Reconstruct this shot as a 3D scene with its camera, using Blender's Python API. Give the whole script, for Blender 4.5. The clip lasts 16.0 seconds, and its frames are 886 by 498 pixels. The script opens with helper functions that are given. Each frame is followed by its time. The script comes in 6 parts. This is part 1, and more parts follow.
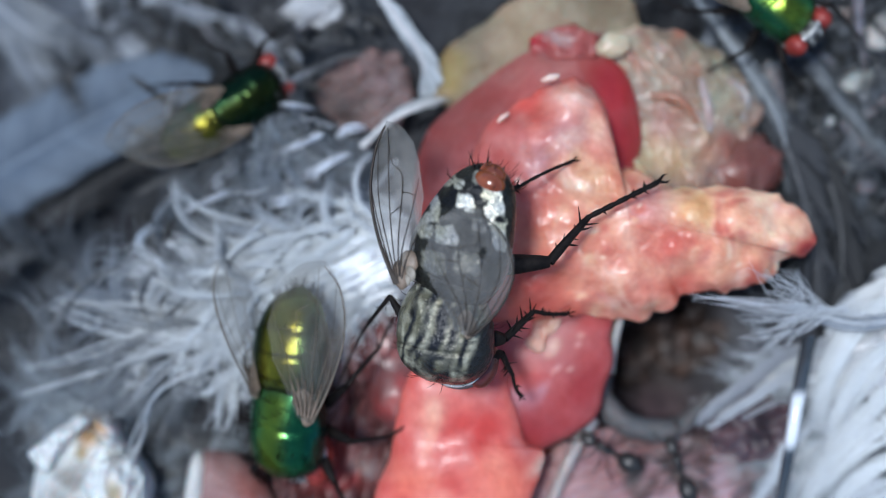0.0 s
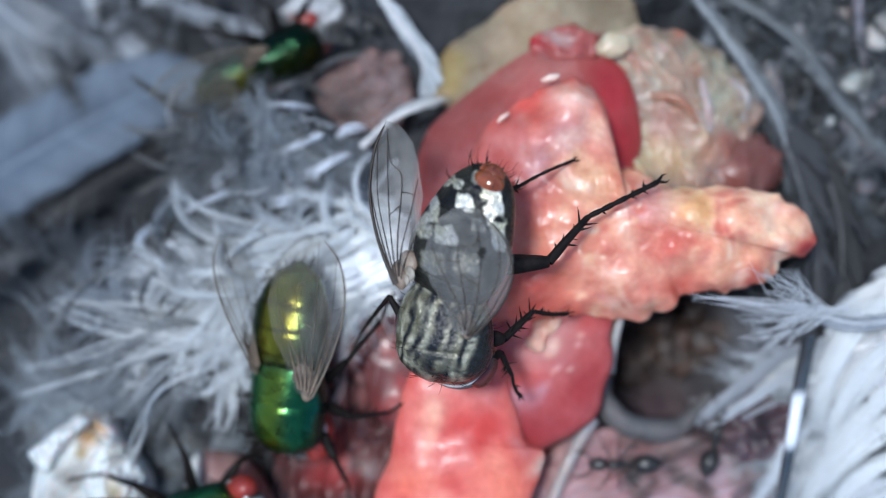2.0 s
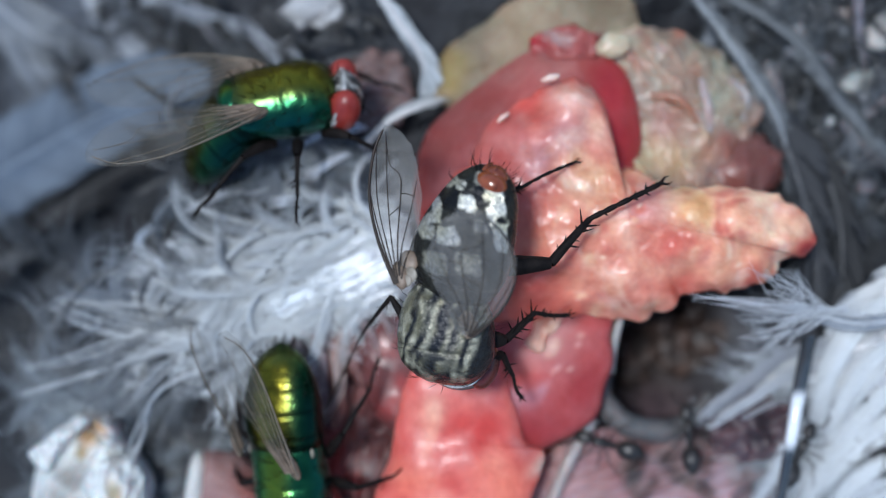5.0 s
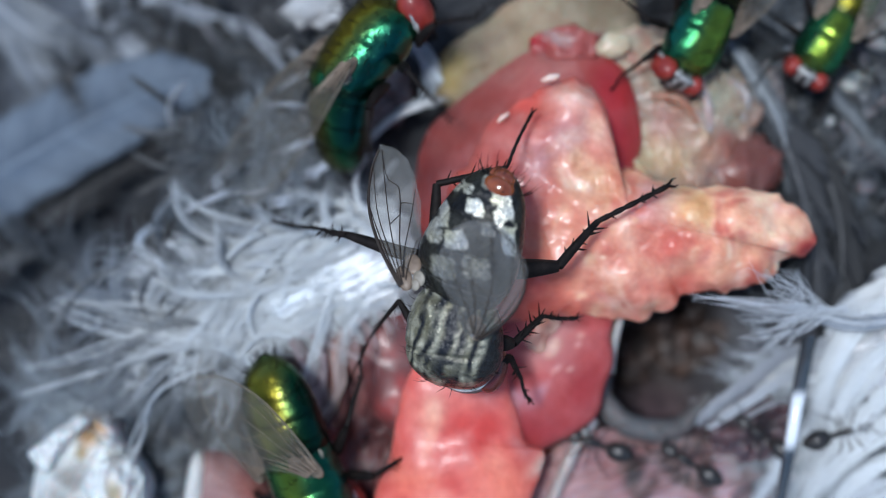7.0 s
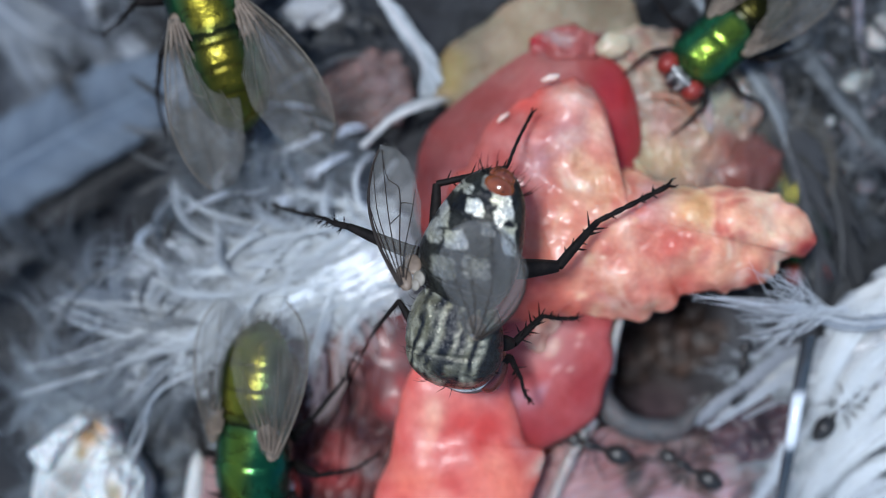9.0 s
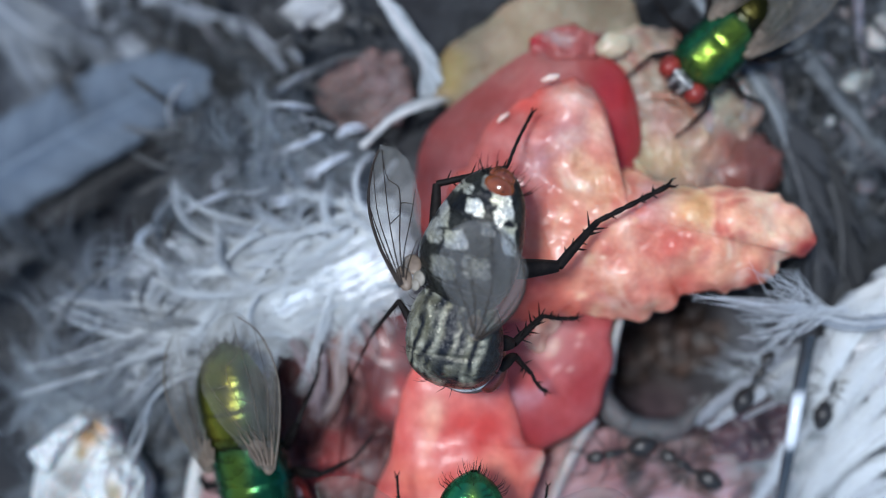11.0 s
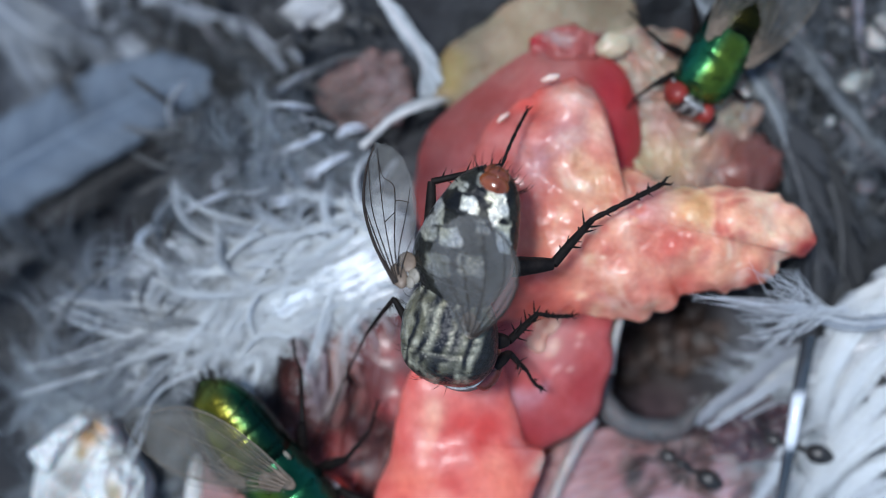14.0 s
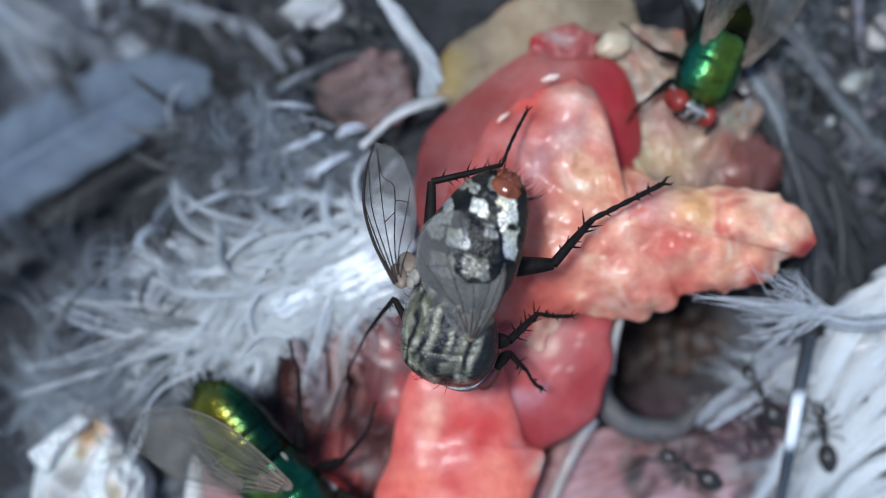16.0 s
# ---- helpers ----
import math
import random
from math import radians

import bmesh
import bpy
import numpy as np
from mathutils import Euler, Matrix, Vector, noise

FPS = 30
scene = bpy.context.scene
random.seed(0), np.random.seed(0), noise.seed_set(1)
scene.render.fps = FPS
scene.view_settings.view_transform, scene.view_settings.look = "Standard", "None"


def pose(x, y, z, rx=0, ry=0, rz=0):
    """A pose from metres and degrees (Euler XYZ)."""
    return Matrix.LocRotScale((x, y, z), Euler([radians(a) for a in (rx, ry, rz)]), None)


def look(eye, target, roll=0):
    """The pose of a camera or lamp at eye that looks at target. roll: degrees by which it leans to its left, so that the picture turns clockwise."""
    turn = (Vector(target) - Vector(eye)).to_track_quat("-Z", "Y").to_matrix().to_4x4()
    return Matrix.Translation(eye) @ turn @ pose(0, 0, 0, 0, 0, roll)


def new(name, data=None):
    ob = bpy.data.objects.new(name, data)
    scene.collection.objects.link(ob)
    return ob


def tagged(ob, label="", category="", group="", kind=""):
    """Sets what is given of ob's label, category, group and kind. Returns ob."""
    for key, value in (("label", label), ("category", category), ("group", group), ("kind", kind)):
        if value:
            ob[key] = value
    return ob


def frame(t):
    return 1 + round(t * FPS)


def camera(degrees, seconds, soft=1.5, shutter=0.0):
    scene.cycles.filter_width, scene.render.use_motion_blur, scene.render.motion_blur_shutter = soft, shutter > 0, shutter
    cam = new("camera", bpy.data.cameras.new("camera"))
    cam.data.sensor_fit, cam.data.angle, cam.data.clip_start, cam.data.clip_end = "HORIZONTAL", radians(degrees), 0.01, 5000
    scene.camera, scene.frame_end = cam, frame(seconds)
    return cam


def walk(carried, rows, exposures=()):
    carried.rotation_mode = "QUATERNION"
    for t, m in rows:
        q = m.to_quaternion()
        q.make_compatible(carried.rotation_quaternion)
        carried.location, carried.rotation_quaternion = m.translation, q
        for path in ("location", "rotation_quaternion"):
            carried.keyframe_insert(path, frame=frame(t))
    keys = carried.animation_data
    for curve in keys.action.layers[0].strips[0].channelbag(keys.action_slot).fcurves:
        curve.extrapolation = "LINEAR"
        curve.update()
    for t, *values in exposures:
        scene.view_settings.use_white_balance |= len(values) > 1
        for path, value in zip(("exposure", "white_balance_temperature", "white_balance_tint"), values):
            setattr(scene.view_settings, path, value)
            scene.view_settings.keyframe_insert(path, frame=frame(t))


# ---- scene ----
# Camera: held still, looking straight down on the carcass from ten centimetres.
MM = 0.001
cam = camera(24.81, 16.0, soft=0.9, shutter=0.7)
EYE = pose(0, 0, 100 * MM)
cam.data.dof.use_dof = True
cam.data.dof.focus_distance = 96.4 * MM
cam.data.dof.aperture_fstop = 19.5
walk(cam, [(0, EYE), (16, EYE)], exposures=[(0, -0.21, 5740, 6), (0.5, -0.28, 5740, 6), (0.7, -0.11, 5740, 6), (1, -0.03, 5740, 6), (1.5, -0.03, 5740, 6), (2.5, -0.06, 5740, 6), (3, -0.06, 5740, 6), (3.5, -0.18, 5740, 6), (4.2, -0.23, 5740, 6), (6.5, -0.23, 5740, 6), (7.5, -0.18, 5740, 6), (8, -0.18, 5740, 6), (8.5, -0.26, 5740, 6), (9.2, -0.21, 5740, 6), (11.4, -0.22, 5740, 6), (16, -0.21, 5740, 6)])

# Daylight: thin cloud, a broad soft sun high overhead.
world = bpy.data.worlds.new("sky")
scene.world = world
world.use_nodes = True
wt = world.node_tree
sky = wt.nodes.new("ShaderNodeTexSky")
sky.sky_type, sky.sun_disc = "NISHITA", False
sky.sun_elevation, sky.sun_rotation = radians(77), radians(295)
wt.links.new(sky.outputs[0], wt.nodes["Background"].inputs[0])
wt.nodes["Background"].inputs[1].default_value = 0.15
sun = new("sun", bpy.data.lights.new("sun", "SUN"))
sun.data.energy, sun.data.angle, sun.data.color = 3.75, radians(8), (1.0, 0.95, 0.90)
sun.matrix_basis = look((-0.19, 0.09, 0.95), (0, 0, 0))


# ---- materials ----
def mat(name, a, b=None, scale=0.6, rough=0.5, metal=0.0, bump=0.0, fine=4.0, sss=0.0, tint=False,
        alpha=1.0, coat=0.0, island=0.0, spread=(0.35, 0.65), sheen=0.0, rough_var=0.12, vary=0.0, grit=0.3, mottle=0.0, through_light=0.0, globules=0.0, shine=0.5, patchy=0.0):
    """A surface of two colours mixed by noise; scale and fine are noise cells per millimetre."""
    m = bpy.data.materials.new(name)
    m.use_nodes = True
    t = m.node_tree
    n, l = t.nodes, t.links
    p = n["Principled BSDF"]
    co = n.new("ShaderNodeTexCoord")
    mp = n.new("ShaderNodeMapping")
    mp.inputs["Scale"].default_value = (1000, 1000, 1000)
    l.new(co.outputs["Object"], mp.inputs[0])
    big = n.new("ShaderNodeTexNoise")
    big.inputs["Scale"].default_value, big.inputs["Detail"].default_value = scale, 6
    small = n.new("ShaderNodeTexNoise")
    small.inputs["Scale"].default_value, small.inputs["Detail"].default_value = fine, 4
    for k in (big, small):
        l.new(mp.outputs[0], k.inputs["Vector"])
    ramp = n.new("ShaderNodeMapRange")
    ramp.inputs[1].default_value, ramp.inputs[2].default_value = spread
    l.new(big.outputs[0], ramp.inputs[0])
    mix = n.new("ShaderNodeMix")
    mix.data_type = "RGBA"
    mix.inputs[6].default_value, mix.inputs[7].default_value = (*a, 1), (*(b or a), 1)
    l.new(ramp.outputs[0], mix.inputs[0])
    col = mix.outputs[2]

    def times(c, value):
        x = n.new("ShaderNodeMix")
        x.data_type, x.blend_type = "RGBA", "MULTIPLY"
        x.inputs[0].default_value = 1
        l.new(c, x.inputs[6])
        l.new(value, x.inputs[7])
        return x.outputs[2]

    def span(value, lo, hi):
        x = n.new("ShaderNodeMapRange")
        x.inputs[3].default_value, x.inputs[4].default_value = lo, hi
        l.new(value, x.inputs[0])
        return x.outputs[0]
    if tint:
        at = n.new("ShaderNodeAttribute")
        at.attribute_name = "tint"
        col = times(col, at.outputs[0])
    if island:
        g = n.new("ShaderNodeNewGeometry")
        col = times(col, span(g.outputs["Random Per Island"], 1 - island, 1.0))
    if vary:
        g = n.new("ShaderNodeObjectInfo")
        col = times(col, span(g.outputs["Random"], 1 - vary, 1.0))
    if mottle:
        cells = n.new("ShaderNodeTexVoronoi")
        cells.inputs["Scale"].default_value = scale * 2.4
        warp = n.new("ShaderNodeMixRGB")
        warp.inputs[0].default_value = 0.35
        l.new(mp.outputs[0], warp.inputs[1])
        l.new(small.outputs[1], warp.inputs[2])
        l.new(warp.outputs[0], cells.inputs["Vector"])
        pale = n.new("ShaderNodeMix")
        pale.data_type = "RGBA"
        pale.inputs[7].default_value = (0.95, 0.72, 0.62, 1)
        l.new(col, pale.inputs[6])
        l.new(span(cells.outputs["Color"], 0, mottle), pale.inputs[0])
        col = pale.outputs[2]
    l.new(col, p.inputs["Base Color"])
    l.new(span(small.outputs[0], max(0.02, rough - rough_var), min(1, rough + rough_var)), p.inputs["Roughness"])
    p.inputs["Metallic"].default_value = metal
    p.inputs["Specular IOR Level"].default_value = shine
    p.inputs["Alpha"].default_value = alpha
    p.inputs["Coat Weight"].default_value = coat
    p.inputs["Coat Roughness"].default_value = 0.12
    p.inputs["Sheen Weight"].default_value = sheen
    if sss:
        p.inputs["Subsurface Weight"].default_value = sss
        p.inputs["Subsurface Radius"].default_value = (1.0, 0.45, 0.35)
        p.inputs["Subsurface Scale"].default_value = 0.0016
    if bump:
        add = n.new("ShaderNodeMath")
        add.operation = "ADD"
        soft = n.new("ShaderNodeTexNoise")
        soft.inputs["Scale"].default_value, soft.inputs["Detail"].default_value = scale * 1.3, 1.0
        l.new(mp.outputs[0], soft.inputs["Vector"])
        l.new(soft.outputs[0], add.inputs[0])
        l.new(span(small.outputs[0], 0, grit), add.inputs[1])
        if globules:
            fat = n.new("ShaderNodeTexVoronoi")
            fat.feature = "SMOOTH_F1"
            fat.inputs["Scale"].default_value, fat.inputs["Smoothness"].default_value = 0.8, 0.8
            l.new(mp.outputs[0], fat.inputs["Vector"])
            less = n.new("ShaderNodeMath")
            less.operation = "MULTIPLY_ADD"
            less.inputs[1].default_value = -globules
            l.new(fat.outputs["Distance"], less.inputs[0])
            l.new(add.outputs[0], less.inputs[2])
            add = less
        bp = n.new("ShaderNodeBump")
        bp.inputs["Strength"].default_value, bp.inputs["Distance"].default_value = 1.0, bump * MM
        l.new(add.outputs[0], bp.inputs["Height"])
        if patchy:
            zones = n.new("ShaderNodeTexNoise")
            zones.inputs["Scale"].default_value = 0.35
            l.new(mp.outputs[0], zones.inputs["Vector"])
            step = n.new("ShaderNodeMapRange")
            step.inputs[1].default_value, step.inputs[2].default_value = 0.38, 0.62
            step.inputs[3].default_value, step.inputs[4].default_value = 1 - patchy, 1 + patchy * .4
            l.new(zones.outputs[0], step.inputs[0])
            l.new(step.outputs[0], bp.inputs["Strength"])
        l.new(bp.outputs[0], p.inputs["Normal"])
    if through_light:
        back = n.new("ShaderNodeBsdfTranslucent")
        l.new(col, back.inputs[0])
        both = n.new("ShaderNodeMixShader")
        both.inputs[0].default_value = through_light
        l.new(p.outputs[0], both.inputs[1])
        l.new(back.outputs[0], both.inputs[2])
        l.new(both.outputs[0], n["Material Output"].inputs[0])
    return m


M_FLESH = mat("wet_flesh", (1, 1, 1), (0.84, 0.74, 0.72), 0.5, 0.40, bump=0.010, fine=3.5, sss=0.6, tint=True, coat=0.04, grit=0.25, spread=(.3, .7), patchy=.8, shine=.35)
M_FAT = mat("pale_fat", (1, 1, 1), (0.88, 0.74, 0.66), 0.7, 0.38, bump=0.08, fine=4.0, sss=0.55, tint=True, coat=0.10, grit=0.14, spread=(.3, .7), mottle=.05, globules=0.35, patchy=.9, shine=.42)
M_HIDE = mat("dull_skin", (1, 1, 1), (0.78, 0.70, 0.66), 0.5, 0.62, bump=0.12, fine=3.0, sss=0.4, tint=True, grit=0.5, spread=(.3, .7), mottle=.08, shine=0.35)
M_TATTER = mat("white_tissue", (1, 1, 1), (0.72, 0.76, 0.80), 0.7, 0.45, bump=0.15, fine=3.0, sss=0.3, tint=True, grit=0.5, spread=(.3, .7))
M_SHAFT = mat("polished_shaft", (1, 1, 1), (0.7, 0.75, 0.8), 0.5, 0.16, tint=True, coat=1.0, bump=0.04, fine=2.0)
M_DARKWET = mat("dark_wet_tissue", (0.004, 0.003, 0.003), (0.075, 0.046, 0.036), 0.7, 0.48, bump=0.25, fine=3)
M_MAT = mat("matted_plumage", (1, 1, 1), (0.45, 0.45, 0.5), 0.5, 0.75, bump=0.8, fine=3, tint=True)
M_DOWN = mat("white_down", (1.0, 1.0, 1.0), (0.94, 0.95, 0.96), 0.3, 0.5, tint=True, through_light=0.10, sheen=0.3)
M_VANE = mat("feather_vane", (1, 1, 1), (0.66, 0.69, 0.74), 0.4, 0.6, bump=0.08, fine=6, tint=True, through_light=0.1, shine=0.25)
M_QUILL = mat("feather_quill", (1, 1, 1), (0.8, 0.8, 0.8), 1.0, 0.42, tint=True, coat=0.1)
M_SOIL = mat("dark_soil", (0.05, 0.045, 0.042), (0.12, 0.11, 0.10), 0.4, 0.85, bump=1.0, fine=2.0)
M_CRUMB = mat("soil_crumb", (0.025, 0.028, 0.032), (0.15, 0.165, 0.185), 0.35, 0.34, bump=0.3, fine=4, island=0.85, spread=(.4, .6))
M_GREEN = mat("green_cuticle", (1, 1, 1), (0.7, 0.75, 0.72), 1.0, 0.24, metal=0.9, bump=0.06, fine=8, tint=True, coat=0.05, rough_var=0.06)
M_EYE = mat("red_eye", (0.27, 0.032, 0.022), (0.16, 0.014, 0.012), 1.0, 0.42, bump=0.03, fine=14, coat=0.1)
M_EYE2 = mat("maroon_eye", (0.10, 0.016, 0.012), (0.06, 0.010, 0.008), 1.0, 0.3, bump=0.02, fine=14, coat=0.3)
M_FACE = mat("silver_face", (1, 1, 1), (0.5, 0.5, 0.5), 1.5, 0.4, metal=0.25, bump=0.04, fine=8, tint=True)
M_BLACK = mat("black_cuticle", (0.006, 0.005, 0.005), (0.014, 0.011, 0.010), 2.0, 0.6, shine=0.12, bump=0.05, fine=9)
M_GREY = mat("dusted_cuticle", (1, 1, 1), (0.66, 0.66, 0.66), 2.6, 0.30, metal=0.25, bump=0.12, fine=12, tint=True)
M_SILVER = mat("silver_dust", (1, 1, 1), (0.7, 0.7, 0.68), 3.0, 0.32, metal=0.45, bump=0.10, fine=14, tint=True)
M_RIM = mat("silver_rim", (0.62, 0.62, 0.60), (0.4, 0.4, 0.39), 2.0, 0.25, metal=0.4, bump=0.03, fine=9)
M_RUST = mat("rust_cuticle", (0.28, 0.070, 0.016), (0.12, 0.024, 0.007), 1.0, 0.14, bump=0.04, fine=4, coat=0.8)
M_WING = mat("smoky_wing", (0.24, 0.236, 0.224), (0.15, 0.148, 0.14), 0.6, 0.42, alpha=0.40, bump=0.03, fine=2.2, shine=.3)
M_WING2 = mat("clear_wing", (0.20, 0.19, 0.165), (0.12, 0.115, 0.10), 0.6, 0.42, alpha=0.26, bump=0.04, fine=2.2, shine=0.25)
M_VEIN2 = mat("pale_vein", (0.15, 0.125, 0.095), (0.09, 0.075, 0.055), 2.0, 0.5)
M_VEIN = mat("wing_vein", (0.018, 0.012, 0.009), (0.035, 0.024, 0.017), 2.0, 0.5)
M_HINGE = mat("wing_hinge", (0.22, 0.165, 0.12), (0.10, 0.07, 0.048), 1.5, 0.5)
M_SQUAMA = mat("pale_squama", (0.34, 0.31, 0.26), (0.20, 0.175, 0.135), 1.5, 0.5, bump=0.05, fine=5)
M_ANT = mat("ant_cuticle", (0.012, 0.011, 0.011), (0.03, 0.028, 0.027), 2.0, 0.42, coat=0.1, bump=0.04, fine=8)


# ---- shapes (all in millimetres; part() turns them into metres) ----
def catmull(pts, m, closed=False):
    """m points along a smooth line through pts."""
    p = np.array(pts, float)
    k = len(p)
    spans = k if closed else k - 1
    u = np.arange(m) * spans / (m if closed else m - 1)
    i = np.minimum(u.astype(int), spans - 1)
    f = (u - i)[:, None]

    def at(j):
        return p[j % k] if closed else p[np.clip(j, 0, k - 1)]
    a, b, c, d = at(i - 1), at(i), at(i + 1), at(i + 2)
    return 0.5 * (2 * b + (c - a) * f + (2 * a - 5 * b + 4 * c - d) * f ** 2 + (3 * b - a - 3 * c + d) * f ** 3)


def ring_faces(rows, cols, start=0):
    """Quads of a net that is closed round its columns."""
    i, j = np.meshgrid(np.arange(rows - 1), np.arange(cols), indexing="ij")
    a, b = i * cols + j, i * cols + (j + 1) % cols
    return (np.stack([a, b, b + cols, a + cols], -1).reshape(-1, 4) + start)


def loft(stations, rings=24, n=24):
    """A body along y through stations of (y, x, z, half width, half height)."""
    s = catmull(stations, rings)
    a = np.arange(n) * 2 * np.pi / n
    v = np.stack([s[:, 1:2] + np.abs(s[:, 3:4]) * np.cos(a), np.repeat(s[:, 0:1], n, 1), s[:, 2:3] + np.abs(s[:, 4:5]) * np.sin(a)], -1).reshape(-1, 3)
    return v, ring_faces(rings, n)[:, ::-1]


def tube(pts, radii, n=6, m=None):
    """A round rod along a smooth line, with radii from end to end."""
    p = catmull(pts, m) if m else np.array(pts, float)
    k = len(p)
    r = np.interp(np.linspace(0, 1, k), np.linspace(0, 1, len(radii)), radii)
    d = np.gradient(p, axis=0)
    d /= np.linalg.norm(d, axis=1)[:, None] + 1e-9
    up = np.where(np.abs(d[:, 2:3]) > 0.9, [[1.0, 0, 0]], [[0, 0, 1.0]])
    s = np.cross(d, up)
    s /= np.linalg.norm(s, axis=1)[:, None] + 1e-9
    w = np.cross(s, d)
    a = np.arange(n) * 2 * np.pi / n
    v = p[:, None] + r[:, None, None] * (s[:, None] * np.cos(a)[None, :, None] + w[:, None] * np.sin(a)[None, :, None])
    v = v.reshape(-1, 3)
    return v, ring_faces(k, n)


def merge(geos):
    vs, fs, at = [], [], 0
    for v, f in geos:
        vs.append(v)
        fs.append(np.asarray(f) + at)
        at += len(v)
    return np.concatenate(vs), np.concatenate(fs)


def ball(x, y, z, rx, ry, rz, n=16):
    t = np.linspace(0.02, np.pi - 0.02, n)
    s = [(y - ry * math.cos(a), x, z, rx * math.sin(a), rz * math.sin(a)) for a in t]
    return loft(s, n, n + 4)


def mesh_of(name, geo, material, tint=None):
    v, f = geo
    me = bpy.data.meshes.new(name)
    f = np.asarray(f)
    me.vertices.add(len(v))
    me.vertices.foreach_set("co", (np.asarray(v, float) * MM).ravel())
    k = f.shape[1]
    me.loops.add(f.size)
    me.loops.foreach_set("vertex_index", f.ravel().astype(np.int32))
    me.polygons.add(len(f))
    me.polygons.foreach_set("loop_start", np.arange(0, f.size, k, dtype=np.int32))
    me.polygons.foreach_set("use_smooth", np.ones(len(f), bool))
    me.update(calc_edges=True)
    if tint is not None:
        c = np.ones((len(v), 4))
        c[:, :3] = tint
        me.attributes.new("tint", "FLOAT_COLOR", "POINT").data.foreach_set("color", c.ravel())
    me.materials.append(material)
    return me


def part(name, geo, material, parent=None, label="", tint=None):
    """One mesh object from a net in millimetres, under its thing."""
    ob = new(name, mesh_of(name, geo, material, tint))
    ob.parent = parent
    return tagged(ob, label)


def thing(name, label, category, m=None, group="", kind=""):
    ob = new(name)
    ob.empty_display_size = 0.001
    if m is not None:
        ob.matrix_basis = m
    return tagged(ob, label, category, group, kind)


def mm(x, y, z, rx=0, ry=0, rz=0):
    return pose(x * MM, y * MM, z * MM, rx, ry, rz)


def chart_mm(px, py, z):
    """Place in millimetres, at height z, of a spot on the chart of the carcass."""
    k = 44 / 1568 * (100 - z) / 100
    return (px - 784) * k, (441 - py) * k, z


def wave(v, cell, seed=0):
    """Smooth noise from -1 to 1 at points in millimetres."""
    o = Vector((seed * 17.3, seed * 5.1, seed * 9.7))
    return np.array([noise.noise(Vector(p) / cell + o) for p in v])


def blend(v, ground, spots):
    """Colour of each point: ground, over which soft round spots (x, y, radius, colour) lie."""
    c = np.tile(np.array(ground, float), (len(v), 1))
    warp = np.stack([wave(v, 2.2, 3), wave(v, 2.2, 4)], 1) * 1.0
    q = np.asarray(v)[:, :2] + warp
    for x, y, r, col in spots:
        w = np.exp(-(((q - (x, y)) ** 2).sum(1) / (r * r)) ** 1.4)[:, None]
        c = c * (1 - w) + np.array(col, float) * w
    return c


# ---- insects (own space: y forward, z up, feet at z = 0) ----
def hairs(geo, count, length, thick, rng, lean=-0.8, keep=None):
    """Short stiff bristles on a body."""
    v, f = geo
    c = v.mean(0)
    idx = [i for i in range(len(v)) if keep is None or keep(v[i])]
    out = []
    for i in rng.sample(idx, min(count, len(idx))):
        p = v[i]
        d = (p - c) * (1, 0.25, 1)
        d /= np.linalg.norm(d) + 1e-6
        e = d + np.array([rng.gauss(0, .2), lean + rng.gauss(0, .25), rng.gauss(0.1, .15)])
        e /= np.linalg.norm(e)
        k = length * rng.uniform(.6, 1.3)
        out.append(tube([p - d * .05, p + (d * .5 + e * .5) * k * .5, p + e * k], [thick, thick * .7, thick * .1], 3))
    return merge(out)


def limb(parent, hip, knee, ankle, toe, r, rng, hairy=1.0, arch=0.12, loose_foot=False):
    """A leg: thigh, shin and a jointed foot that ends in claws."""
    hip, knee, ankle, toe = (np.array(p, float) for p in (hip, knee, ankle, toe))
    up = np.array([0, 0, 1.0])
    bow = np.linalg.norm(knee - hip) * arch
    thigh = tube([hip, hip * .6 + knee * .4 + up * bow * .6, knee], [r * .8, r * 1.45, r * 1.3, r * .75], 8, 10)
    leg = part("leg", thigh, M_BLACK, parent)

    def spines(a, b, n, k):
        d = (b - a) / (np.linalg.norm(b - a) + 1e-6)
        out = []
        for i in range(n):
            p = a + (b - a) * rng.uniform(.1, .98)
            s = np.array([rng.gauss(0, 1), rng.gauss(0, 1), rng.gauss(.2, .8)])
            s -= d * s.dot(d)
            s = s / (np.linalg.norm(s) + 1e-6) + d * .7
            out.append(tube([p, p + s * k * .5, p + s * k * rng.uniform(.7, 1.2)], [r * .2, r * .15, r * .03], 3))
        return out
    shin = [tube([knee, knee * .5 + ankle * .5 + up * bow * .25, ankle], [r * .66, r * .62, r * .52, r * .4], 7, 8)]
    part("tibia", shin[0], M_BLACK, leg)
    prickles = spines(knee, ankle, int(9 * hairy), r * 1.9)
    foot, line = [], [ankle + (toe - ankle) * k / 5 + up * (r * 0.9 * math.sin(math.pi * k / 5)) for k in range(6)]
    for k in range(5):
        foot.append(tube([line[k], line[k] * .4 + line[k + 1] * .6, line[k + 1]], [r * .28, r * .42, r * .3], 6, 4))
    d = (toe - ankle) / (np.linalg.norm(toe - ankle) + 1e-6)
    s = np.cross(d, up)
    for g in (-1, 1):
        foot.append(tube([toe, toe + d * r * .9 + s * g * r * .7, toe + d * r * 1.3 + s * g * r * .6 - up * r * .6], [r * .22, r * .15, r * .04], 4))
    part("tarsus", merge(foot), M_BLACK, leg)
    if not loose_foot:
        prickles += spines(ankle, toe, int(9 * hairy), r * .9)
    tagged(part("bristles", merge(prickles), M_BLACK, leg), kind="stuff")
    return leg


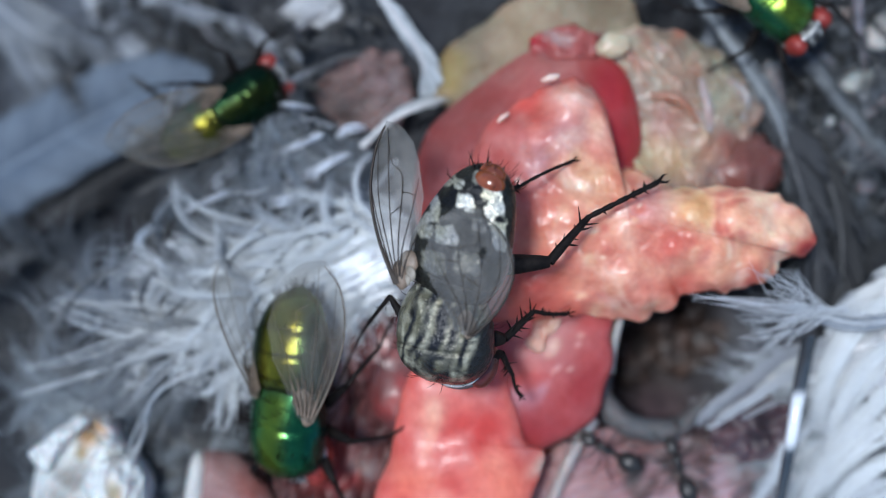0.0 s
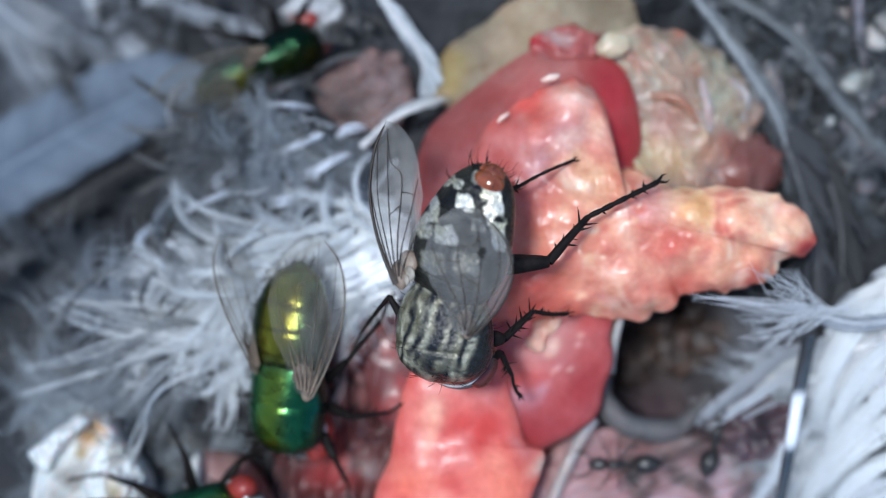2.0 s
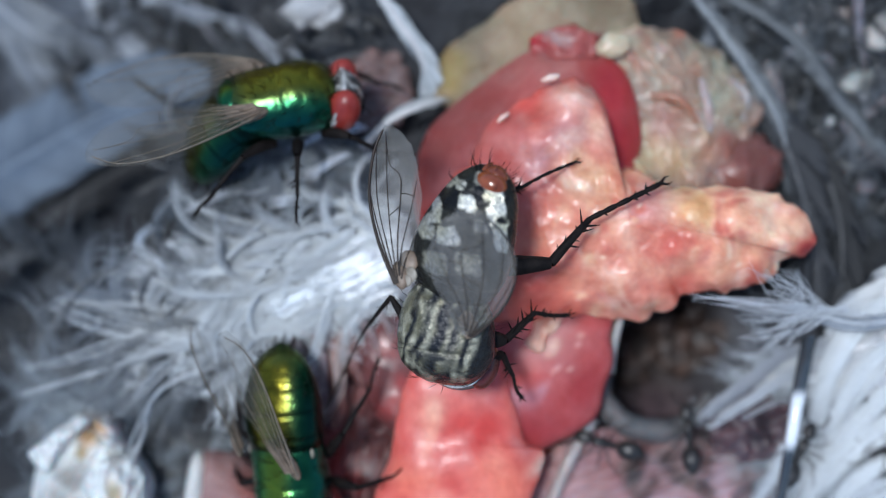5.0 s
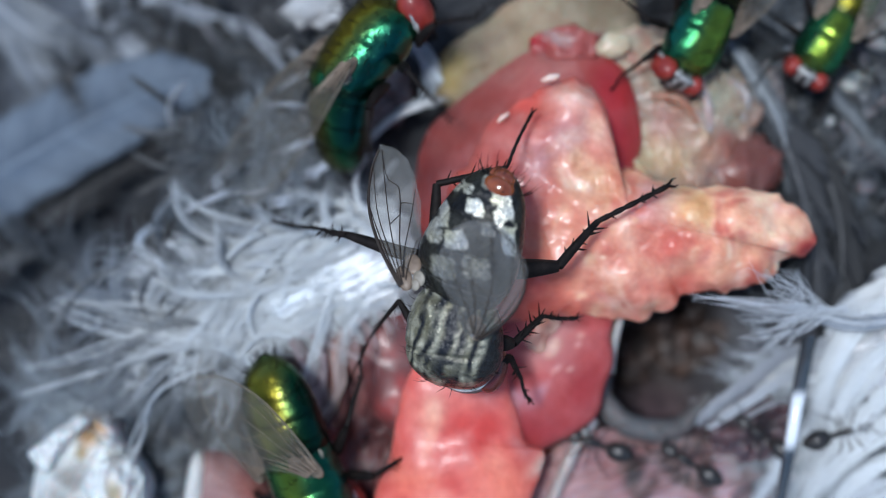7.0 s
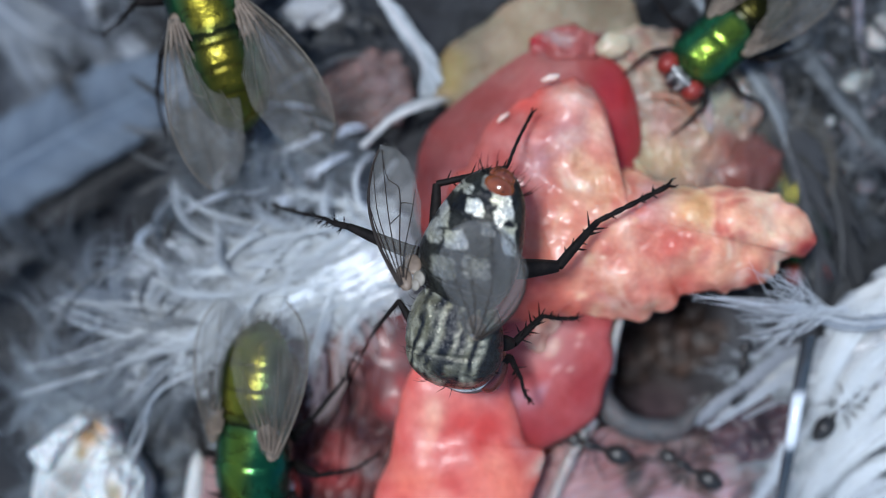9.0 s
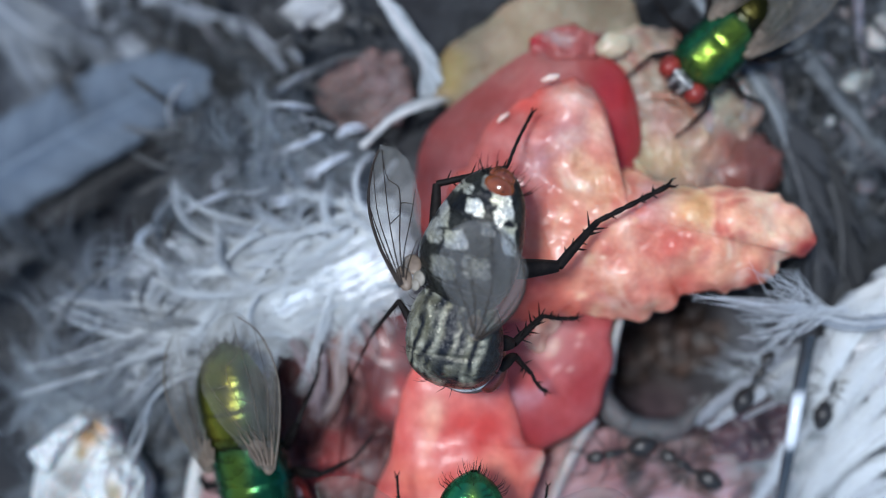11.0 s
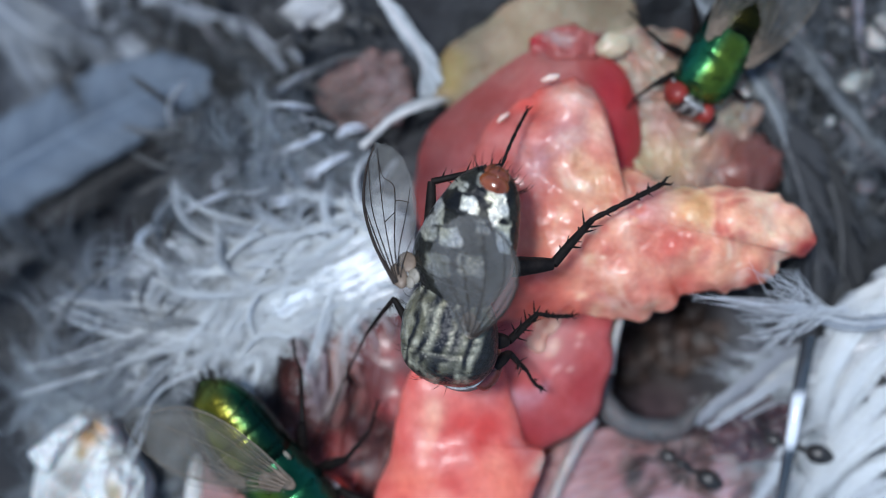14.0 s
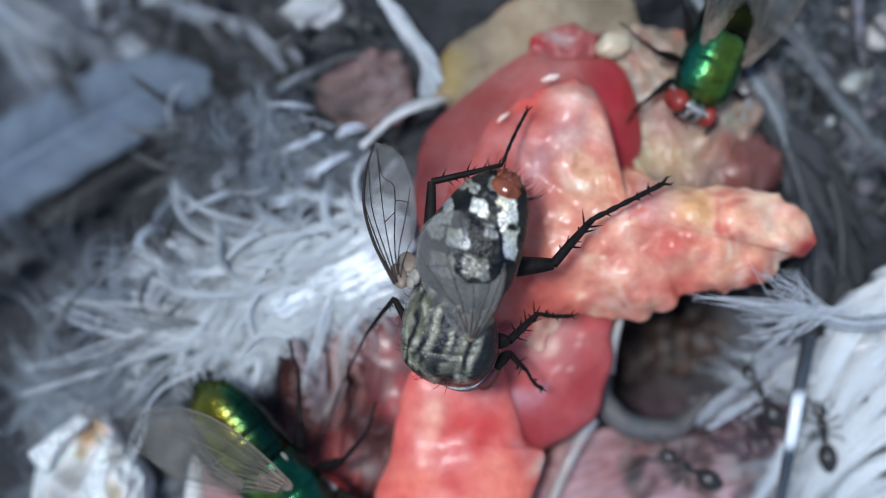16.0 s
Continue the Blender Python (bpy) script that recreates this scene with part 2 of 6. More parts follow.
def wing(parent, side, L, W, hinge, sweep, lift, twist, membrane, bow=0.0, hinge_label="pale brown wing root"):
    """One wing with its membrane, veins and root; side +1 is the right one."""
    def at(u, v):
        u, v = np.asarray(u, float), np.asarray(v, float)
        lead = 0.05 * L * np.sin(np.pi * np.minimum(u * 1.2, 1)) + 0.02 * L + bow * W * np.sin(np.pi * u) ** .8
        lead = lead - W * 0.42 * np.clip((u - .62) / .38, 0, 1) ** 2.6
        width = W * np.interp(u, [0, .06, .16, .3, .5, .7, .82, .92, .98, 1], [.22, .34, .52, .8, 1, .96, .80, .52, .24, .03])
        x = lead - v * width
        z = 0.06 * W * np.sin(np.pi * v) + 0.05 * W * np.sin(u * 6 + v * 3) * u - 0.05 * L * u * u + 0.004 * W * np.sin(v * 26 + 2 * u) * np.sin(np.pi * np.clip(u, 0, 1))
        return np.stack([side * x, -u * L, z], -1)
    nu, nv = 30, 44
    u, v = np.meshgrid(np.linspace(0, 1, nu), np.linspace(0, 1, nv), indexing="ij")
    top = at(u, v).reshape(-1, 3)
    i, j = np.meshgrid(np.arange(nu - 1), np.arange(nv - 1), indexing="ij")
    a = i * nv + j
    f = np.stack([a, a + 1, a + nv + 1, a + nv], -1).reshape(-1, 4)
    if side > 0:
        f = f[:, ::-1]
    ob = part("wing", (top, f), membrane, parent)
    ob.matrix_basis = mm(*hinge) @ pose(0, 0, 0, 0, 0, side * sweep) @ pose(0, 0, 0, -lift, side * twist, 0)
    k = 0.011 * L

    fineness = 1.0 if membrane == M_WING else .6

    def vein(uv, r0, r1):
        p = at([q[0] for q in uv], [q[1] for q in uv]) + (0, 0, .012 * L)
        return tube(p, [r0 * k * .55 * fineness, r1 * k * .5 * fineness], 5, 14)
    veins = [vein([(0, .02), (.3, .0), (.6, .0), (.85, .02), (.97, .2)], 2.2, 1.0),
             vein([(0, .15), (.2, .1), (.42, .07), (.62, .01)], 1.1, .5),
             vein([(0, .22), (.25, .2), (.55, .15), (.88, .06)], .9, .4),
             vein([(0, .3), (.25, .34), (.55, .36), (.95, .42)], .9, .4),
             vein([(.04, .45), (.25, .5), (.55, .62), (.66, .64), (.74, .46), (.9, .4)], .8, .35),
             vein([(.04, .5), (.2, .62), (.42, .8), (.6, .96)], .8, .3),
             vein([(.02, .6), (.12, .78), (.26, .96)], .8, .3),
             vein([(.42, .35), (.44, .46), (.46, .57)], .6, .6), vein([(.54, .62), (.53, .72), (.5, .86)], .6, .5)]
    for g in veins:
        part("vein", g, M_VEIN if membrane == M_WING else M_VEIN2, ob)
    part("root", merge([ball(side * -.02 * L, -.05 * L, .0, .05 * L, .09 * L, .03 * L, 8), ball(side * -.09 * L, -.12 * L, 0, .06 * L, .07 * L, .015 * L, 8)]),
         M_HINGE, ob, hinge_label)
    if membrane == M_WING2:
        pleats = [tube(at([.03, .14, .26], [v0, v0, v0]) + (0, 0, .01 * L), [.012 * L, .006 * L, .001 * L], 6, 10) for v0 in (.15, .3, .45, .6, .75)]
        part("pleat", merge(pleats), M_HINGE, ob)
    return ob


def bottle_tint(v, lo, hi, wide=0.0):
    """Gold along the back, green on the sides, blue towards the ends."""
    x, y = v[:, 0], v[:, 1]
    w = np.abs(x) / (np.abs(x).max() + 1e-6)
    end = np.clip(((y - lo) / (hi - lo) - .5) * 2, -1, 1)
    gold, green, blue = np.array([.25, .215, .02]) if wide > .2 else np.array([.17, .25, .03]), np.array([.03, .16, .065]), np.array([.010, .085, .080])
    a = np.clip((w - .03 - wide) / .36, 0, 1)[:, None]
    b = np.clip((w - .74) / .26, 0, 1)[:, None]
    c = gold * (1 - a) + green * a
    c = c * (1 - b) + blue * b
    e = np.clip((np.abs(end) - .65) / .35, 0, 1)[:, None] * .7
    c = c * (1 - e) + (green * .5 + blue * .5) * e
    return c * (1 + .25 * wave(v, .8, 2))[:, None]


def face_tint(v):
    """Silver dust on the face, dark on the crown."""
    x = np.abs(v[:, 0]) + wave(v, .3, 3) * .1
    k = np.clip(1 - np.abs(x - .36) / .16, 0, 1) ** .6
    k = np.maximum(k, np.exp(-((v[:, 1] + .02) / .12) ** 2))
    k = np.maximum(k, np.clip((.1 - v[:, 2]) / .5, 0, 1) * .8)[:, None]
    return np.array([.6, .6, .58]) * (1 + .4 * wave(v, .2, 5))[:, None] * k + np.array([.03, .03, .032]) * (1 - k)


def wing_pose(hinge, tip, twist):
    """A wing's pose from its hinge and tip, in millimetres; twist lifts its edge on the fly's right."""
    h, t = Vector(hinge), Vector(tip)
    y = (h - t).normalized()
    z = (Vector((0, 0, 1)) - y * y.z).normalized()
    x = y.cross(z)
    return Matrix.Translation(h * MM) @ Matrix((x, y, z)).transposed().to_4x4() @ pose(0, 0, 0, 0, twist, 0)


def settled(m, size, hinge, tip, twist):
    """A wing's pose on a fly of that pose and size, from where its hinge and tip lie over the carcass."""
    w = m.inverted() @ wing_pose(hinge, tip, twist)
    return Matrix.Translation(w.translation / size) @ w.to_quaternion().to_matrix().to_4x4()


def bottle_fly(label, m, seed=1, size=1.0, wings=((22, 14, 0), (18, 16, 0)), nose=-30, tuck=0.0, dull=1.0, bow=0.0, gild=0.1, spread_wings=None, gut_dull=None, slim=1.0, gut_gold=.32):
    """A green bottle fly of about ten millimetres."""
    rng = random.Random(seed)
    root = thing("green_bottle_fly", label, "fly", m, "green bottle flies")
    z = 2.7
    body = loft([(-2.9, 0, z, .9, .9), (-2.4, 0, z, 1.75, 1.4), (-1.1, 0, z, 1.85, 1.6), (.3, 0, z, 1.9, 1.7), (1.5, 0, z - .05, 1.75, 1.45), (2.15, 0, z - .15, 1.2, 1.0), (2.4, 0, z - .2, .4, .4)], 56, 52)
    v = body[0]
    v += (v - (0, -.2, z)) * (.03 * wave(v, .75, 31) + .022 * wave(v, .36, 32))[:, None]
    v[:, 2] -= .14 * np.exp(-((v[:, 1] + .3) / .12) ** 2) * (v[:, 2] > z)
    tint = bottle_tint(v, -2.6, 2.45, gild) * dull
    thorax = part("thorax", body, M_GREEN, root, "metallic green thorax", tint)
    tagged(part("bristles", hairs(body, 110, .75, .03, rng, -.7, lambda p: p[2] > z), M_BLACK, thorax), kind="stuff")
    shield = ball(0, -2.5, z + .85, 1.15, .8, .55)
    part("scutellum", shield, M_GREEN, root, "", bottle_tint(shield[0], -3.2, -1.7) * dull)
    stations = [(-1.4, 0, z, 1.2, 1.0), (-2.0, 0, z + .02, 1.85, 1.4), (-3.4, 0, z + .08, 2.0, 1.5), (-4.9, 0, z - .05, 1.85, 1.3), (-6.2, 0, z - .3, 1.2, .9), (-6.9, 0, z - .5, .2, .2)]
    gut = loft(stations, 64, 44)
    v = gut[0]
    v[:, 0] *= slim
    v += (v - (0, -3.8, z)) * (.014 * wave(v, .9, 41) + .012 * wave(v, .3, 42))[:, None] * (1, .2, 1)
    tint = bottle_tint(v, -6.9, -1.9, gut_gold) * (dull if gut_dull is None else gut_dull)
    for y in (-2.7, -3.9, -5.1):
        groove = np.exp(-((v[:, 1] - y) / .07) ** 2)
        v[:, 2] -= .07 * groove * np.sign(v[:, 2] - z)
        tint *= (1 - .55 * np.exp(-((v[:, 1] - y + .05) / .09) ** 2))[:, None]
    # waist tinted darker, as shade where the abdomen goes under the thorax
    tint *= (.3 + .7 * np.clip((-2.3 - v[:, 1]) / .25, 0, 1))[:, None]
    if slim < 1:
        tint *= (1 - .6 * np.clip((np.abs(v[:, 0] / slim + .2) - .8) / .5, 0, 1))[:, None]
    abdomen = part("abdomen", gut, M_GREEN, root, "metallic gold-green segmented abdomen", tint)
    tagged(part("bristles", hairs(gut, 90, .6, .025, rng, -.9, lambda p: p[1] < -4.6 or abs(p[1] + 3.9) < .1), M_BLACK, abdomen), kind="stuff")
    skull = loft([(-.3, 0, 0, .7, .7), (-.05, 0, 0, 1.62, 1.3), (.4, 0, 0, 1.35, 1.3), (.85, 0, -.05, 1.0, 1.15), (1.15, 0, -.15, .7, .85), (1.3, 0, -.25, .2, .3)], 28, 40)
    head = part("head", skull, M_FACE, root, "silver-grey face between red eyes", face_tint(skull[0]))
    head.matrix_basis = mm(0, 2.1 - tuck * .35, z - .3 - tuck * .6, nose, 0, 0)
    for g in (-1, 1):
        e = part("eye", ball(0, 0, 0, .74, .82, 1.28, 24), M_EYE, head, "brick-red compound eye")
        e.matrix_basis = mm(g * .98, .32, .10, 6, g * 10, g * -14)
        part("orbit_rim", tube([(g * .45, .0, 1.2), (g * 1.2, -.1, .9), (g * 1.58, -.12, .1), (g * 1.3, -.08, -.8)], [.04, .09, .09, .04], 7, 18), M_RIM, head, "silver rim behind the eye")
        part("antenna", merge([tube([(g * .16, 1.1, .15), (g * .2, 1.4, 0), (g * .2, 1.45, -.55)], [.1, .13, .09], 6, 8),
                               tube([(g * .2, 1.4, -.05), (g * .5, 1.65, .05), (g * .9, 1.8, .15)], [.03, .025, .008], 4, 6)]), M_BLACK, head)
    part("proboscis", tube([(0, .7, -.9), (0, .95, -1.4), (0, 1.0, -2.0)], [.3, .22, .3], 8, 8), M_BLACK, head)
    for g, (sweep, lift, twist) in zip((1, -1), wings):
        if spread_wings:
            hinge, tip, turn, W, belly = spread_wings[g < 0]
            w = wing(root, g, (Vector(hinge) - Vector(tip)).length / size, W / size, (0, 0, 0), 0, 0, 0, M_WING2, belly)
            w.matrix_basis = settled(m, size, hinge, tip, turn)
        else:
            wing(root, g, 8.2, 3.4, (g * 1.65, -1.1, z + .95), sweep, lift, twist, M_WING2, bow)
        part("calypter", ball(g * 1.5, -1.9, z + .62, .26, .36, .12, 12), M_SQUAMA, root, "pale scale under the wing root")
    base = ((1.2, 1.3, 1.3), (2.3, 2.6, 1.9), (2.4, 4.1, .5), (2.3, 5.1, .05)), ((1.4, .1, 1.2), (3.2, .3, 2.1), (4.4, -.2, .6), (5.3, -.5, .05)), ((1.2, -1.0, 1.2), (2.8, -2.3, 2.2), (3.7, -4.2, .7), (3.9, -5.4, .05))
    for g in (1, -1):
        for k in range(3):
            pts = [(g * x, y + rng.uniform(-.25, .25) * (q > 0), zz) for q, (x, y, zz) in enumerate(base[k])]
            limb(root, *pts, .2, rng, .7)
    root.scale = (size, size, size)
    return root


def seen_flat(v, turn):
    """Places of a fly's points along and across it, as they lie when it stands rolled: forward, and towards its left."""
    q = np.asarray(v) @ np.array(turn.to_3x3()).T
    return q[:, 1], -q[:, 0]


def flesh_tint_thorax(v, turn):
    """Olive-grey dust with black length stripes, broken blotches and bare dark flanks."""
    a, b = seen_flat(v, turn)
    n = wave(v, .5, 7) * .14 + wave(v, 1.8, 17) * .34
    q = b + n + .16 * a
    s = np.zeros(len(v))
    for c, w in ((-1.75, .12), (-1.15, .17), (-.45, .26), (.35, .30), (1.05, .15)):
        s = np.maximum(s, np.clip(1.6 - np.abs(q - c) / w, 0, 1) * np.clip(.95 + 1.1 * wave(v, 1.2, int(c * 9) + 40), 0, 1))
    blotch = np.clip(wave(v, .65, 27) * 3.4 - .35, 0, 1) * .92 * (b > -1.3)
    flank = np.clip((np.where(b < 0, -q - 2.25, q - 1.45)) / .22, 0, 1) * .97
    seam = np.exp(-((a - .3 + .15 * b) / .08) ** 2) * .55
    s = np.clip(np.maximum.reduce([s, blotch, flank, seam]), 0, 1)[:, None]
    k = np.clip(.45 + wave(v, .6, 51) * 1.4 + np.clip((a - 1.2) / 1.5, 0, .4), 0, 1)[:, None]
    c = np.array([.17, .16, .10]) * (1 - k) + np.array([.50, .48, .36]) * k
    c = c * (1 - s) + np.array([.012, .013, .017]) * s
    return c * (1 + .2 * wave(v, .2, 6))[:, None]


def flesh_tint_abdomen(v, turn):
    """Patches of silver dust on black, set chequer-wise on the segments."""
    a, b = seen_flat(v, turn)
    a, b = a + wave(v, .45, 8) * .16 + wave(v, .13, 18) * .07, b + wave(v, .45, 9) * .16 + wave(v, .13, 19) * .07
    c = np.zeros(len(v))
    for pa, pb, ra, rb, lum in ((-6.25, 1.45, 1.0, .42, 1), (-4.9, 1.85, .5, .35, .9), (-6.85, 1.1, .35, .4, .55), (-6.35, -.02, .36, .42, .95), (-4.72, -.62, .42, .55, .8),
                                (-6.1, -1.55, .85, .42, .62), (-5.0, -1.75, .5, .35, .55), (-7.3, -.72, .36, .46, .62), (-5.4, .75, .3, .3, .25), (-3.6, .5, .5, .6, .3), (-3.4, -1.0, .5, .6, .3), (-7.6, .5, .25, .3, .3)):
        q = (np.abs((b - pb - .25 * (a - pa)) / rb) ** 5 + np.abs((a - pa) / ra) ** 5) ** .2
        c = np.maximum(c, lum * np.clip((1.08 - q) / .16, 0, 1))
    for pa, pb, r in ((-6.9, -1.35, .22), (-6.75, -.72, .26), (-5.85, -1.75, .2), (-5.8, 1.75, .16), (-7.75, -.2, .35), (-7.0, .5, .28), (-4.2, 1.9, .2)):
        c *= 1 - np.clip((r + .12 - np.hypot(a - pa, b - pb)) / .12, 0, 1)
    g = c * (.85 + .6 * wave(v, .09, 11))
    warm = np.clip(.5 + wave(v, .9, 61), 0, 1)[:, None]
    silver = np.array([.95, .90, .66]) * warm + np.array([.95, .95, .92]) * (1 - warm)
    bare = np.clip(.5 + wave(v, .8, 62) * 1.4, 0, 1)[:, None]
    dull = (np.array([.035, .034, .027]) * bare + np.array([.008, .008, .010]) * (1 - bare)) * (1 + .5 * wave(v, .12, 63))[:, None]
    return silver * g[:, None] + dull * (1 - np.clip(c, 0, 1))[:, None]


def flesh_fly(label, m, turn, feet, wings):
    """A grey chequered flesh fly of about thirteen millimetres, standing on the given footholds."""
    rng = random.Random(5)
    root = thing("flesh_fly", label, "fly", m)
    z = 3.3
    inv = m.inverted()
    mid = np.array([0, 0, z])
    body = loft([(-2.7, 0, z + .1, .2, .2), (-2.45, 0, z + .1, 1.5, 1.1), (-1.2, 0, z, 2.25, 1.8), (.3, 0, z, 2.4, 2.0), (1.3, 0, z - .05, 2.2, 1.75), (2.0, 0, z - .2, 1.6, 1.2), (2.3, 0, z - .3, .9, .7), (2.38, 0, z - .3, .3, .3)], 120, 110)
    v = body[0]
    v += (v - mid) * (.014 * wave(v, .8, 71) + .006 * wave(v, .35, 72))[:, None]
    v[:, 2] -= .12 * np.exp(-((v[:, 1] - .3) / .1) ** 2) * (v[:, 2] > z)
    thorax = part("thorax", body, M_GREY, root, "grey thorax with black length stripes", flesh_tint_thorax(v - mid, turn))
    tagged(part("bristles", hairs(body, 60, .6, .018, rng, -.6, lambda p: p[2] > z - .5), M_BLACK, thorax), kind="stuff")
    shield = ball(0, -2.5, z + .95, 1.15, .85, .5, 36)
    sc = part("scutellum", shield, M_GREY, root, "", flesh_tint_thorax(shield[0] - mid, turn))
    tagged(part("bristles", hairs(shield, 30, .9, .025, rng, -1.0, lambda p: p[1] < -2.6), M_BLACK, sc), kind="stuff")
    gut = loft([(-1.9, 0, z, .8, .8), (-2.4, 0, z + .05, 1.9, 1.4), (-3.8, 0, z + .1, 2.45, 1.8), (-5.2, 0, z, 2.35, 1.75), (-6.6, 0, z - .15, 2.0, 1.5), (-7.7, 0, z - .35, 1.55, 1.1), (-8.4, 0, z - .5, .9, .7), (-8.6, 0, z - .55, .4, .3)], 190, 170)
    v = gut[0]
    bend = pose(0, 0, 0, 0, 0, -17)
    v -= (0, -2.0, z)
    tint = flesh_tint_abdomen(v @ np.array(bend.to_3x3()).T - (0, 2.0, 0), turn)
    for y in (-1.3, -2.9, -4.4):
        v[:, 2] -= .09 * np.exp(-((v[:, 1] - y) / .07) ** 2) * np.sign(v[:, 2])
    abdomen = part("abdomen", gut, M_SILVER, root, "silver and black chequered abdomen", tint)
    abdomen.matrix_basis = mm(0, -2.0, z) @ bend
    tagged(part("bristles", hairs(gut, 30, .8, .026, rng, -1.0, lambda p: p[1] < -5.4), M_BLACK, abdomen), kind="stuff")
    tail = merge([ball(-.25, -6.0, .02, .82, .62, .6, 24), ball(-.25, -6.4, -.25, .6, .5, .5, 16), tube([(.3, -6.1, .1), (.3, -6.6, -.2), (.2, -6.8, -.6)], [.16, .14, .04], 6, 6), tube([(-.6, -6.1, .1), (-.6, -6.6, -.2), (-.5, -6.8, -.6)], [.16, .14, .04], 6, 6)])
    part("tail_tip", tail, M_RUST, abdomen, "glossy rust-red tail tip")
    skull = loft([(-.3, 0, 0, .6, .6), (0, 0, 0, 1.7, 1.4), (.5, 0, 0, 1.7, 1.45), (1.1, 0, -.1, 1.05, 1.15), (1.4, 0, -.15, .3, .5)], 24, 32)
    head = part("head", skull, M_FACE, root, "silvery head bent down to the meat", face_tint(skull[0]) * .4)
    head.matrix_basis = mm(0, 1.5, z - 1.3, -78, 0, 0)
    hinv = head.matrix_basis.inverted()
    rim = [tuple(hinv @ (Vector(p) * MM) / MM) for p in ((1.3, 2.0, z - .95), (.7, 2.46, z - .65), (-.2, 2.62, z - .55), (-1.1, 2.4, z - .6), (-1.7, 1.8, z - .85))]
    part("orbit_rim", tube(rim, [.03, .08, .10, .08, .03], 8, 24), M_RIM, head, "bright silver rim behind the eyes")
    for g in (-1, 1):
        e = part("eye", ball(0, 0, 0, .72, .8, 1.2, 18), M_EYE2, head, "dark maroon compound eye")
        e.matrix_basis = mm(g * 1.28, .45, .1, 12, 0, g * -14)
        part("antenna", tube([(g * .18, 1.2, .1), (g * .22, 1.5, -.05), (g * .22, 1.55, -.6)], [.11, .14, .1], 6, 8), M_BLACK, head)
    part("proboscis", tube([(0, .8, -1.0), (0, .8, -1.5), (0, .5, -2.0)], [.35, .26, .36], 8, 8), M_BLACK, head)
    for g, (hinge, tip, twist, W, bow) in zip((1, -1), wings):
        L = (Vector(hinge) - Vector(tip)).length
        w = wing(root, g, L, W, (0, 0, 0), 0, 0, 0, M_WING, bow)
        w.matrix_basis = inv @ wing_pose(hinge, tip, twist)
        h = inv @ (Vector(hinge) * MM) / MM
        for k, (dx, dy, r) in enumerate(((-.3, -.2, .3), (-.45, -.5, .38))):
            c = part("calypter", ball(0, 0, 0, r * .9, r, .12, 14), M_SQUAMA, root, "pale scale under the wing root")
            c.matrix_basis = mm(h.x + g * dx, h.y + dy, h.z - .12 - .1 * k, 0, g * 12, 0)
    legs = []
    for hip, knee, ankle, toe in feet:
        pts = [hip] + [tuple(inv @ (Vector(p) * MM) / MM) for p in (knee, ankle, toe)]
        legs.append(limb(root, *pts, (.38, .32, .25, .27, .26, .18)[len(legs)], rng, 1.6, .15, len(legs) == 3))
    return root, abdomen, legs


def ant(label, m, seed, size=1.0):
    """A small dark ant of about four millimetres."""
    rng = random.Random(seed)
    root = thing("ant", label, "ant", m, "ants on the carcass")
    part("gaster", loft([(-.5, 0, .75, .05, .05), (-.8, 0, .8, .42, .38), (-1.4, 0, .85, .58, .52), (-2.0, 0, .8, .36, .34), (-2.3, 0, .75, .05, .05)], 18, 16), M_ANT, root)
    part("thorax", loft([(.95, 0, .75, .08, .08), (.7, 0, .85, .26, .26), (.2, 0, .85, .24, .25), (-.2, 0, .72, .16, .16), (-.4, 0, .78, .2, .24), (-.55, 0, .75, .06, .06)], 20, 14), M_ANT, root)
    head = part("head", loft([(.9, 0, .75, .1, .1), (1.1, 0, .75, .36, .28), (1.5, 0, .72, .38, .28), (1.85, 0, .65, .2, .15), (1.95, 0, .62, .05, .05)], 16, 16), M_ANT, root)
    for g in (-1, 1):
        part("antenna", tube([(g * .15, 1.75, .75), (g * .6, 2.1, 1.1), (g * .75, 2.7, .6)], [.05, .05, .06], 5, 8), M_ANT, head)
        for y0, y1, y2 in ((.6, 1.1, 1.5), (.3, .2, .1), (.0, -.7, -1.4)):
            part("leg", tube([(g * .2, y0, .7), (g * .9, (y0 + y1) / 2 + rng.uniform(-.2, .2), 1.15), (g * 1.2, y1, .55), (g * 1.75, y2 + rng.uniform(-.2, .2), .02)], [.05, .05, .036, .02], 5, 10), M_ANT, root)
    root.scale = (size, size, size)
    return root


